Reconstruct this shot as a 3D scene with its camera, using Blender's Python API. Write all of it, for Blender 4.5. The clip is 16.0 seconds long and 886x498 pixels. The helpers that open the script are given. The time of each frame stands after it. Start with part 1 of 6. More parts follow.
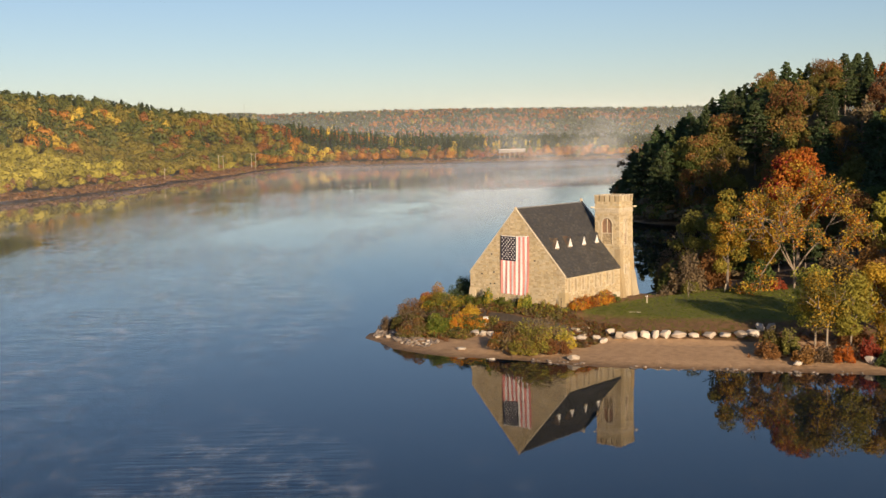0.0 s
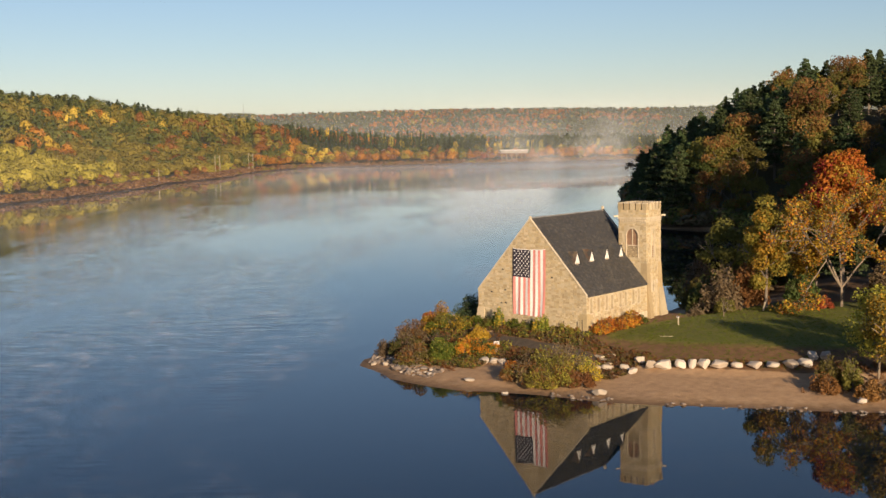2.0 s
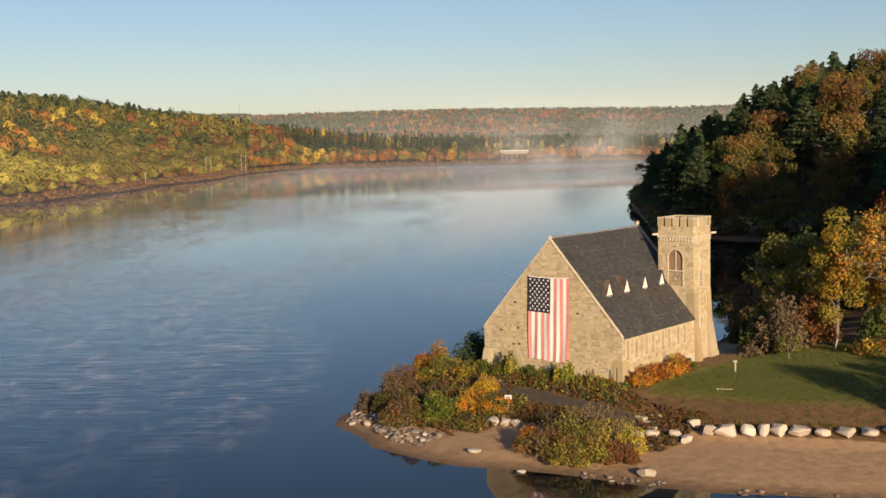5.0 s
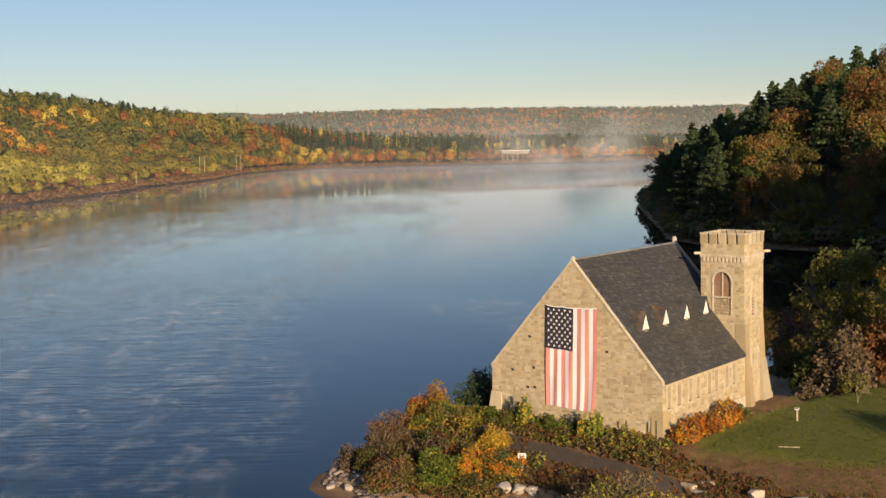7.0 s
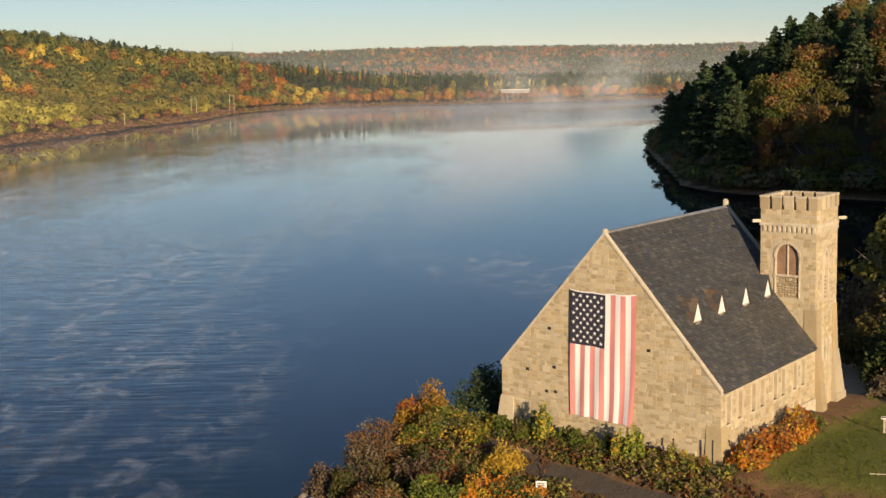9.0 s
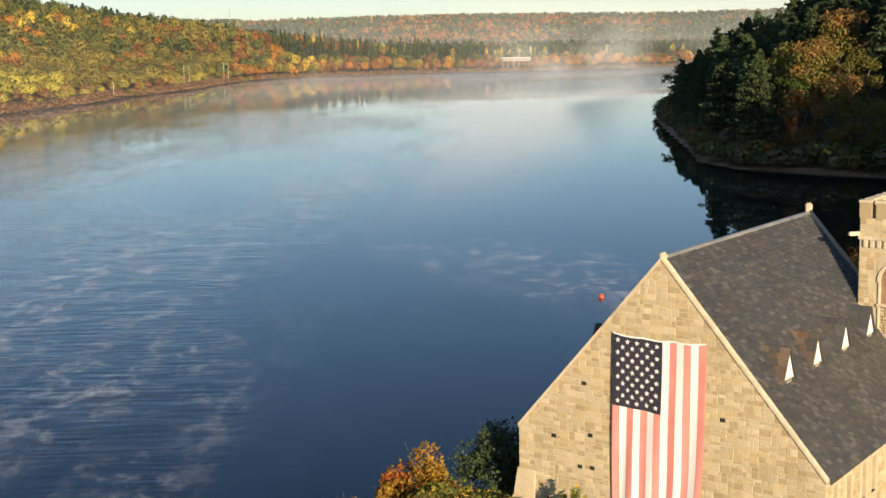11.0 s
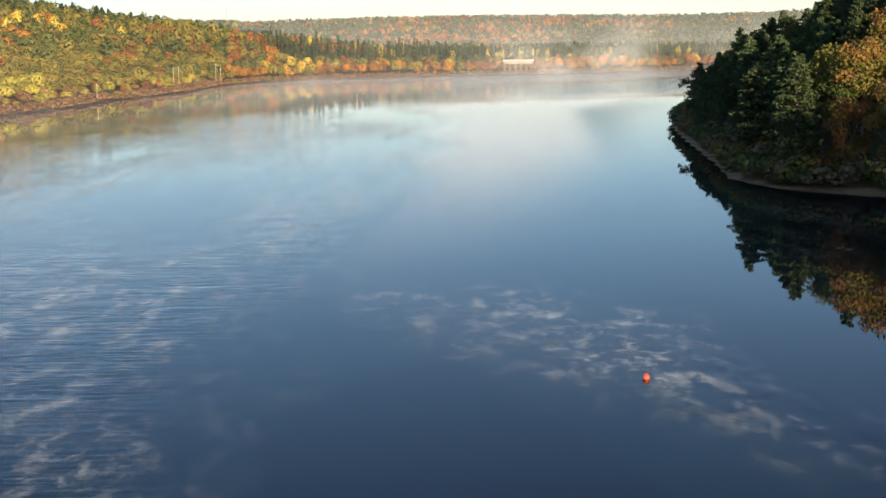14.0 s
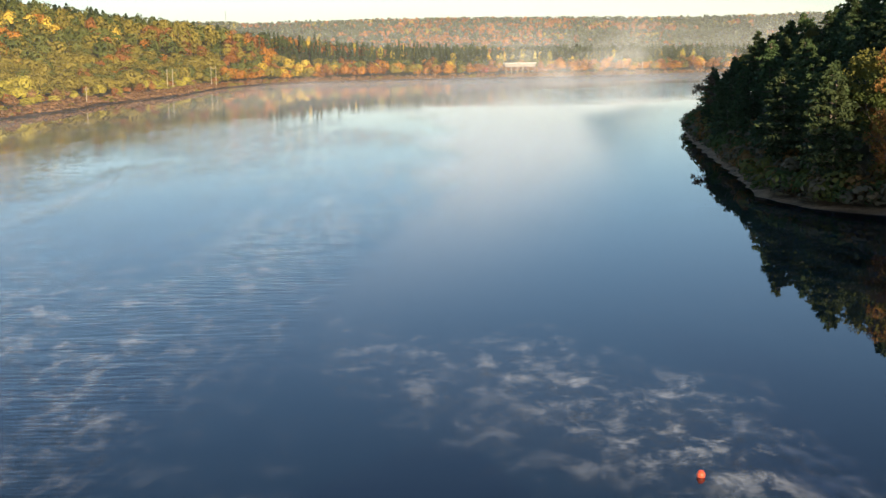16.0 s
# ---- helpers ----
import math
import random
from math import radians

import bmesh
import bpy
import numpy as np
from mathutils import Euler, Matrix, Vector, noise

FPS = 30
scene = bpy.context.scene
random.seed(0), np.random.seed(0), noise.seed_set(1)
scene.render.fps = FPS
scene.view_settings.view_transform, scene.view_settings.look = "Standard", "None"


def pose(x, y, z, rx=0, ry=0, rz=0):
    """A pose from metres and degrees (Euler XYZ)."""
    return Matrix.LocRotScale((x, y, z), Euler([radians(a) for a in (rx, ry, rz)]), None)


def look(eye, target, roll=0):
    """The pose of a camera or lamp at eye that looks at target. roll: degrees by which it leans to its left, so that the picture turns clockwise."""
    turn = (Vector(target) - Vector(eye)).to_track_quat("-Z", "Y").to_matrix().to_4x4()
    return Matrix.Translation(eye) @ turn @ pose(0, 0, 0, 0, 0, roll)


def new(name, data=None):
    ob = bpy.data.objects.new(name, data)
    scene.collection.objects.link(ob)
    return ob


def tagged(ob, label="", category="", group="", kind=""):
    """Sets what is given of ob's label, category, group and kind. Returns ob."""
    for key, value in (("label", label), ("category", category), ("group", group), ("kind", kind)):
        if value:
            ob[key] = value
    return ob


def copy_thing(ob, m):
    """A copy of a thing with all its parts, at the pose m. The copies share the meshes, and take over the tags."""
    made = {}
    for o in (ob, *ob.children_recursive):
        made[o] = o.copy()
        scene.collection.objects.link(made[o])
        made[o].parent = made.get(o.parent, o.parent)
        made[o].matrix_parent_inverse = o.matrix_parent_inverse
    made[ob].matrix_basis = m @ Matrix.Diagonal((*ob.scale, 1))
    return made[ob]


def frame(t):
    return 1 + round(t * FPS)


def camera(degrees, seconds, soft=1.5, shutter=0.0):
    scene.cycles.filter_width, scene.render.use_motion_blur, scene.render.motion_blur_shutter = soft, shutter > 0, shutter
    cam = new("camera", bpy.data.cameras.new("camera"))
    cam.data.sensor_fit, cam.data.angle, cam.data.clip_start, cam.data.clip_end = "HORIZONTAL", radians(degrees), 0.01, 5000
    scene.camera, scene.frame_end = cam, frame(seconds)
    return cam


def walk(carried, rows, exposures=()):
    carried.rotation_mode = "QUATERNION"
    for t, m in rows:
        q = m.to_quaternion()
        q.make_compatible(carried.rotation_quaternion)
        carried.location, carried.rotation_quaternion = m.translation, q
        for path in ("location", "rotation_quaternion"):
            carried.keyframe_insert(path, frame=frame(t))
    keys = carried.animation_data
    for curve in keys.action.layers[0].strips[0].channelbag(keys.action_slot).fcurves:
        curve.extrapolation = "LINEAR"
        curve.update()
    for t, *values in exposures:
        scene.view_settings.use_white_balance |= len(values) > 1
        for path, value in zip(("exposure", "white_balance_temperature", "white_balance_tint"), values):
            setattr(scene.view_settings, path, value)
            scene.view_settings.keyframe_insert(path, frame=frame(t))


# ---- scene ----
cam = camera(37.6, 16.0)
EXPOSURES = [(0, 0.28, 6450, 20), (8.5, 0.15, 6300, 18), (11, 0.56, 6200, 13), (16, 0.82, 6250, 13)]
PATH = [
    (0, (95.196, -142.394, 26.063), (93.997, -140.802, 25.89), -1.1),
    (0.5, (92.059, -138.439, 26.07), (90.861, -136.847, 25.896), -1.2),
    (1, (88.89, -134.425, 26.048), (87.691, -132.834, 25.874), -1.2),
    (1.5, (85.83, -130.509, 26.033), (84.631, -128.918, 25.86), -1.2),
    (2, (82.634, -126.498, 25.995), (81.435, -124.907, 25.823), -1.1),
    (2.5, (79.498, -122.443, 25.949), (78.3, -120.851, 25.776), -1.1),
    (3, (76.423, -118.266, 25.916), (75.224, -116.674, 25.743), -1.1),
    (3.5, (73.255, -114.045, 25.908), (72.056, -112.453, 25.734), -1.2),
    (4, (70.033, -109.749, 25.861), (68.835, -108.157, 25.688), -1.2),
    (4.2, (68.842, -108.073, 25.86), (67.644, -106.481, 25.688), -1.2),
    (6.5, (54.078, -88.201, 25.81), (52.881, -86.608, 25.638), -1.1),
    (7, (50.819, -83.795, 25.77), (49.622, -82.202, 25.598), -1.1),
    (7.5, (47.691, -79.525, 25.813), (46.494, -77.932, 25.641), -1.2),
    (8, (44.506, -75.311, 25.85), (43.309, -73.718, 25.677), -1.2),
    (8.5, (41.401, -71.22, 25.796), (40.207, -69.63, 25.583), -1.2),
    (8.7, (40.14, -69.473, 25.788), (38.947, -67.885, 25.551), -1.2),
    (10.8, (26.986, -51.575, 25.708), (25.799, -49.996, 25.397), -1.2),
    (11, (25.728, -49.934, 25.691), (24.541, -48.355, 25.379), -1.2),
    (11.5, (22.59, -45.696, 25.687), (21.404, -44.117, 25.375), -1.2),
    (12, (19.513, -41.515, 25.711), (18.327, -39.935, 25.398), -1.2),
    (12.5, (16.249, -37.021, 25.575), (15.063, -35.441, 25.262), -1.2),
    (13, (13.014, -32.49, 25.513), (11.828, -30.91, 25.201), -1.2),
    (13.5, (9.838, -27.962, 25.501), (8.652, -26.383, 25.189), -1.1),
    (14, (6.666, -23.692, 25.371), (5.479, -22.112, 25.062), -1.0),
    (14.5, (3.485, -19.506, 25.563), (2.297, -17.926, 25.254), -1.0),
    (15, (0.333, -15.355, 25.773), (-0.854, -13.775, 25.465), -0.9),
    (15.5, (-2.757, -11.106, 25.874), (-3.944, -9.526, 25.568), -0.9),
    (16, (-5.912, -7.01, 25.863), (-7.099, -5.43, 25.557), -0.9),
]
walk(cam, [(t, look(eye, target, roll)) for t, eye, target, roll in PATH], EXPOSURES)

# ---- light ----
SUN_AZ = math.atan2(0.83, -0.56)          # from north (+y), clockwise
SUN_EL = radians(13.5)
world = bpy.data.worlds.new("world")
scene.world = world
world.use_nodes = True
wn = world.node_tree.nodes
sky = wn.new("ShaderNodeTexSky")
sky.sky_type = "NISHITA"
sky.sun_disc = False
sky.sun_elevation = SUN_EL
sky.sun_rotation = SUN_AZ
sky.altitude = 900
sky.air_density, sky.dust_density, sky.ozone_density = 1.0, 0.65, 2.4
wn["Background"].inputs["Strength"].default_value = 0.082
world.node_tree.links.new(sky.outputs["Color"], wn["Background"].inputs["Color"])
sun = new("sun", bpy.data.lights.new("sun", "SUN"))
sun.data.energy, sun.data.angle, sun.data.color = 5.4, radians(0.6), (1.0, 0.79, 0.50)
sun.matrix_world = look((83 * 3, -56 * 3, 300 * math.tan(SUN_EL)), (0, 0, 0))

# ---- materials ----
def nodes_of(name):
    m = bpy.data.materials.new(name)
    m.use_nodes = True
    nt = m.node_tree
    return m, nt, nt.nodes["Principled BSDF"]


def node(nt, kind, **values):
    n = nt.nodes.new("ShaderNode" + kind)
    for key, value in values.items():
        n.inputs[key].default_value = value
    return n


def ramp(nt, factor, colours):
    r = nt.nodes.new("ShaderNodeValToRGB")
    e = r.color_ramp.elements
    for i, c in enumerate(colours):
        p = i / max(1, len(colours) - 1)
        if i < 2:
            e[i].position = p
            e[i].color = (*c, 1)
        else:
            e.new(p).color = (*c, 1)
    e[1].position = 1 / max(1, len(colours) - 1)
    nt.links.new(factor, r.inputs["Fac"])
    return r.outputs["Color"]


def maths(nt, op, a, b=None):
    n = nt.nodes.new("ShaderNodeMath")
    n.operation = op
    for i, v in enumerate((a, b)):
        if v is None:
            continue
        if isinstance(v, (int, float)):
            n.inputs[i].default_value = v
        else:
            nt.links.new(v, n.inputs[i])
    return n.outputs[0]


def blend(nt, factor, a, b, kind="MIX"):
    n = nt.nodes.new("ShaderNodeMix")
    n.data_type, n.blend_type = "RGBA", kind
    for i, v in ((0, factor), (6, a), (7, b)):
        if isinstance(v, (int, float)):
            n.inputs[i].default_value = v
        elif isinstance(v, tuple):
            n.inputs[i].default_value = (*v, 1)
        else:
            nt.links.new(v, n.inputs[i])
    return n.outputs[2]


def noise_of(nt, scale, detail=5.0, stretch=None):
    geo = nt.nodes.new("ShaderNodeNewGeometry")
    n = node(nt, "TexNoise", Scale=scale, Detail=detail)
    if stretch:
        mp = nt.nodes.new("ShaderNodeMapping")
        mp.inputs["Scale"].default_value = stretch
        nt.links.new(geo.outputs["Position"], mp.inputs["Vector"])
        nt.links.new(mp.outputs[0], n.inputs["Vector"])
    else:
        nt.links.new(geo.outputs["Position"], n.inputs["Vector"])
    return n.outputs["Fac"]


def bumped(nt, bsdf, height, strength, distance):
    b = node(nt, "Bump", Strength=strength, Distance=distance)
    nt.links.new(height, b.inputs["Height"])
    nt.links.new(b.outputs[0], bsdf.inputs["Normal"])


def surface(name, colours, scale=2.0, fine=30.0, rough=0.85, bump=0.4, pieces=False, metal=0.0, dirt=0.35):
    """Base colours by noise or by piece, finer grain and blotches over them."""
    m, nt, bsdf = nodes_of(name)
    if pieces:
        info, geo = nt.nodes.new("ShaderNodeObjectInfo"), nt.nodes.new("ShaderNodeNewGeometry")
        f = maths(nt, "FRACT", maths(nt, "ADD", info.outputs["Random"], geo.outputs["Random Per Island"]))
    else:
        f = maths(nt, "MULTIPLY", maths(nt, "SUBTRACT", noise_of(nt, scale), 0.25), 2.0)
    col = ramp(nt, f, colours)
    grain = noise_of(nt, fine, 6)
    blot = noise_of(nt, scale * 0.5, 3)
    col = blend(nt, dirt, col, blend(nt, 1.0, col, ramp(nt, grain, [(0.25, 0.25, 0.25), (1.0, 1.0, 1.0), (1.6, 1.55, 1.45)]), "MULTIPLY"))
    col = blend(nt, dirt * 0.8, col, blend(nt, 1.0, col, ramp(nt, blot, [(0.3, 0.3, 0.32), (1.0, 1.0, 1.0), (1.4, 1.4, 1.35)]), "MULTIPLY"))
    nt.links.new(col, bsdf.inputs["Base Color"])
    bsdf.inputs["Roughness"].default_value = rough
    bsdf.inputs["Metallic"].default_value = metal
    if bump:
        bumped(nt, bsdf, grain, bump, 0.03)
    return m


def foliage(name, colours, thin=0.35):
    """Leaves: each leaf its own tone, each plant its own shade of it, some light through them."""
    m, nt, bsdf = nodes_of(name)
    info, geo = nt.nodes.new("ShaderNodeObjectInfo"), nt.nodes.new("ShaderNodeNewGeometry")
    f = maths(nt, "ADD", maths(nt, "MULTIPLY", geo.outputs["Random Per Island"], 0.26), maths(nt, "MULTIPLY", noise_of(nt, 0.16, 3), 0.74))
    col = ramp(nt, f, colours)
    hue = node(nt, "HueSaturation", Saturation=1.0)
    nt.links.new(maths(nt, "ADD", 0.485, maths(nt, "MULTIPLY", info.outputs["Random"], 0.03)), hue.inputs["Hue"])
    nt.links.new(maths(nt, "ADD", 0.75, maths(nt, "MULTIPLY", info.outputs["Random"], 0.5)), hue.inputs["Value"])
    nt.links.new(col, hue.inputs["Color"])
    nt.links.new(hue.outputs[0], bsdf.inputs["Base Color"])
    bsdf.inputs["Roughness"].default_value = 0.65
    bsdf.inputs["Specular IOR Level"].default_value = 0.25
    tr = nt.nodes.new("ShaderNodeBsdfTranslucent")
    nt.links.new(hue.outputs[0], tr.inputs["Color"])
    mix = node(nt, "MixShader", Fac=thin)
    nt.links.new(bsdf.outputs[0], mix.inputs[1])
    nt.links.new(tr.outputs[0], mix.inputs[2])
    nt.links.new(mix.outputs[0], nt.nodes["Material Output"].inputs["Surface"])
    return m


STONE = surface("granite_rubble", [(0.42, 0.33, 0.18), (0.54, 0.43, 0.25), (0.37, 0.29, 0.17), (0.60, 0.50, 0.33), (0.46, 0.35, 0.19), (0.36, 0.28, 0.16), (0.56, 0.46, 0.29), (0.43, 0.36, 0.24), (0.52, 0.44, 0.29), (0.37, 0.29, 0.17)], 1.2, 14, 0.9, 0.6, pieces=True, dirt=0.5)
MORTAR = surface("lime_mortar", [(0.44, 0.36, 0.23), (0.56, 0.48, 0.33)], 1.5, 40, 0.95, 0.4)
COPING = surface("pale_dressed_stone", [(0.46, 0.38, 0.26), (0.60, 0.52, 0.38), (0.40, 0.33, 0.23)], 1.2, 20, 0.85, 0.3, dirt=0.5)
SLATE = surface("weathered_slate", [(0.062, 0.064, 0.068), (0.085, 0.085, 0.084), (0.058, 0.06, 0.064), (0.14, 0.135, 0.12), (0.075, 0.074, 0.07), (0.066, 0.067, 0.07), (0.098, 0.088, 0.07), (0.07, 0.071, 0.073)], 0.6, 18, 0.5, 0.3, pieces=True, dirt=0.45)
SLATE_BASE = surface("slate_underlay", [(0.04, 0.04, 0.042), (0.06, 0.06, 0.06)], 0.8, 20, 0.8, 0.2)
WHITE = surface("white_painted_wood", [(0.72, 0.70, 0.66), (0.80, 0.79, 0.76)], 2, 25, 0.6, 0.15, dirt=0.2)
LEAD = surface("grey_ridge_metal", [(0.30, 0.31, 0.32), (0.42, 0.42, 0.42)], 1, 20, 0.5, 0.1, metal=0.5)
BRICK = surface("rusty_slate", [(0.07, 0.066, 0.058), (0.14, 0.085, 0.055), (0.06, 0.06, 0.06), (0.17, 0.12, 0.08), (0.09, 0.08, 0.06)], 4, 30, 0.9, 0.4, pieces=True, dirt=0.6)
BOARD = surface("weathered_brown_boards", [(0.22, 0.13, 0.08), (0.30, 0.19, 0.12)], 3, 30, 0.8, 0.3)
DARK = surface("dark_iron_and_hole_shade", [(0.02, 0.02, 0.02), (0.035, 0.033, 0.03)], 4, 30, 0.6, 0.1)
ROCK = surface("pale_boulder_granite", [(0.46, 0.39, 0.31), (0.60, 0.53, 0.44), (0.36, 0.30, 0.23), (0.54, 0.46, 0.36)], 1.4, 9, 0.9, 0.7, pieces=True)
DARKROCK = surface("wet_brown_rock", [(0.17, 0.13, 0.10), (0.30, 0.24, 0.19), (0.12, 0.10, 0.085), (0.38, 0.32, 0.26)], 1.4, 9, 0.8, 0.7, pieces=True)
RED = surface("faded_red_cloth", [(0.66, 0.24, 0.21), (0.74, 0.30, 0.26)], 0.8, 60, 0.9, 0.1, dirt=0.1)
CLOTH = surface("white_cloth", [(0.80, 0.77, 0.74), (0.86, 0.84, 0.81)], 0.8, 60, 0.9, 0.1, dirt=0.08)
NAVY = surface("navy_cloth", [(0.022, 0.020, 0.035), (0.032, 0.028, 0.045)], 0.8, 60, 0.9, 0.1, dirt=0.1)
BARK = surface("grey_brown_bark", [(0.13, 0.10, 0.075), (0.22, 0.18, 0.14), (0.10, 0.08, 0.06)], 1.5, 12, 0.95, 0.8)
PALEBARK = surface("pale_sunlit_bark", [(0.21, 0.165, 0.12), (0.30, 0.245, 0.18)], 1.5, 12, 0.95, 0.6)
INFILL = surface("dull_brown_infill", [(0.15, 0.11, 0.07), (0.25, 0.19, 0.12), (0.19, 0.15, 0.10)], 1.6, 18, 0.9, 0.3)
BUOY = surface("orange_plastic", [(0.75, 0.10, 0.04), (0.85, 0.14, 0.06)], 1, 8, 0.4, 0.0, dirt=0.1)
CONCRETE = surface("pale_concrete", [(0.26, 0.23, 0.20), (0.36, 0.32, 0.28)], 0.5, 3, 0.9, 0.2)

L_PINE = foliage("pine_needles", [(0.030, 0.050, 0.020), (0.060, 0.092, 0.034), (0.115, 0.145, 0.052)], 0.2)
L_GREEN = foliage("green_leaves", [(0.048, 0.070, 0.020), (0.085, 0.112, 0.028), (0.135, 0.145, 0.036)])
L_OLIVE = foliage("olive_leaves", [(0.10, 0.10, 0.025), (0.17, 0.15, 0.035), (0.24, 0.20, 0.05)])
L_YELLOW = foliage("yellow_leaves", [(0.34, 0.22, 0.025), (0.52, 0.34, 0.035), (0.62, 0.46, 0.07)])
L_LIME = foliage("yellow_green_leaves", [(0.20, 0.20, 0.034), (0.36, 0.33, 0.05), (0.50, 0.43, 0.075)])
L_ORANGE = foliage("orange_leaves", [(0.34, 0.11, 0.018), (0.54, 0.19, 0.022), (0.62, 0.29, 0.04)])
L_RUST = foliage("rust_leaves", [(0.15, 0.075, 0.028), (0.25, 0.12, 0.038), (0.33, 0.18, 0.06)])
L_RED = foliage("red_leaves", [(0.20, 0.035, 0.02), (0.32, 0.06, 0.028), (0.38, 0.12, 0.05)])
L_BROWN = foliage("bare_twigs", [(0.095, 0.068, 0.040), (0.15, 0.108, 0.058), (0.21, 0.155, 0.08)], 0.1)
L_SUMAC = foliage("bright_sumac_leaves", [(0.07, 0.11, 0.016), (0.15, 0.19, 0.026), (0.27, 0.28, 0.045)])
L_LAWN = foliage("mown_grass", [(0.06, 0.085, 0.007), (0.11, 0.135, 0.012), (0.17, 0.17, 0.022)], 0.25)


def far_foliage(name, dark, light, thin=0.1):
    """Leaves of distant woods: one tone for each tree, a little play between its clumps."""
    m, nt, bsdf = nodes_of(name)
    geo, tone = nt.nodes.new("ShaderNodeNewGeometry"), nt.nodes.new("ShaderNodeAttribute")
    tone.attribute_name = "tone"
    f = maths(nt, "ADD", maths(nt, "MULTIPLY", geo.outputs["Random Per Island"], 0.14), maths(nt, "MULTIPLY", tone.outputs["Fac"], 0.86))
    col = ramp(nt, f, [dark, light])
    nt.links.new(col, bsdf.inputs["Base Color"])
    bsdf.inputs["Roughness"].default_value = 0.8
    bsdf.inputs["Specular IOR Level"].default_value = 0.1
    tr, mix = nt.nodes.new("ShaderNodeBsdfTranslucent"), node(nt, "MixShader", Fac=thin)
    nt.links.new(col, tr.inputs["Color"])
    nt.links.new(bsdf.outputs[0], mix.inputs[1])
    nt.links.new(tr.outputs[0], mix.inputs[2])
    nt.links.new(mix.outputs[0], nt.nodes["Material Output"].inputs["Surface"])
    return m


F_LIME = far_foliage("far_lime_leaves", (0.22, 0.20, 0.035), (0.46, 0.39, 0.07))
F_OLIVE = far_foliage("far_olive_leaves", (0.14, 0.125, 0.03), (0.28, 0.225, 0.05))
F_GREEN = far_foliage("far_green_leaves", (0.06, 0.08, 0.025), (0.145, 0.155, 0.045))
F_PINE = far_foliage("distant_pine", (0.028, 0.045, 0.022), (0.065, 0.085, 0.038), 0.1)
F_ORANGE = far_foliage("far_orange_leaves", (0.30, 0.12, 0.025), (0.52, 0.25, 0.05))
F_RUST = far_foliage("far_rust_leaves", (0.16, 0.065, 0.025), (0.33, 0.15, 0.055))
F_RED = far_foliage("far_red_leaves", (0.24, 0.05, 0.03), (0.36, 0.10, 0.05))
F_YELLOW = far_foliage("far_yellow_leaves", (0.44, 0.29, 0.035), (0.62, 0.46, 0.08))
F_BRUSH = far_foliage("far_bare_brush", (0.16, 0.09, 0.048), (0.29, 0.165, 0.085), 0.05)
F_SLOPE = far_foliage("distant_blue_green", (0.045, 0.068, 0.042), (0.085, 0.105, 0.06), 0.1)

# ---- land ----
PENINSULA = [(-14, -14.5), (-6, -19.4), (4, -20.5), (13.5, -18.2), (25, -16.2), (38, -11.4), (51, -5.8), (90, 8), (180, 20), (500, 60), (2500, 200),
             (2500, 1500), (600, 1300), (100, 1000), (-120, 640), (-215, 430), (-189, 362), (-170, 326), (-147, 287), (-112, 230), (-95, 200), (-82, 189), (-66, 186),
             (-40, 184), (-16, 160), (-6, 120), (-8, 80), (-5, 46), (-6, 30), (-10, 18), (-14, 6), (-17, -6), (-16.5, -11)]
FARLAND = [(-300, -900), (-340, -150), (-372, 60), (-408, 195), (-440, 262), (-503, 368), (-540, 412), (-597, 519), (-622, 548), (-688, 640), (-722, 725), (-712, 765),
           (-683, 825), (-628, 890), (-585, 940), (-525, 1030), (-440, 1105), (-250, 1260), (100, 1500), (800, 1900), (4600, 2300), (4600, 4600), (-4600, 4600), (-4600, -900)]


def shore_distance(x, y, outline):
    """Metres inland of an outline, negative out on the water."""
    inside = np.zeros(x.shape, bool)
    best = np.full(x.shape, 1e9)
    for (ax, ay), (bx, by) in zip(outline, outline[1:] + outline[:1]):
        dx, dy = bx - ax, by - ay
        t = np.clip(((x - ax) * dx + (y - ay) * dy) / (dx * dx + dy * dy), 0, 1)
        best = np.minimum(best, np.hypot(x - ax - t * dx, y - ay - t * dy))
        if ay != by:
            inside ^= ((ay > y) != (by > y)) & (x < dx * (y - ay) / dy + ax)
    return np.where(inside, best, -best)


def ease(v, a, b):
    t = np.clip((v - a) / (b - a), 0, 1)
    return t * t * (3 - 2 * t)


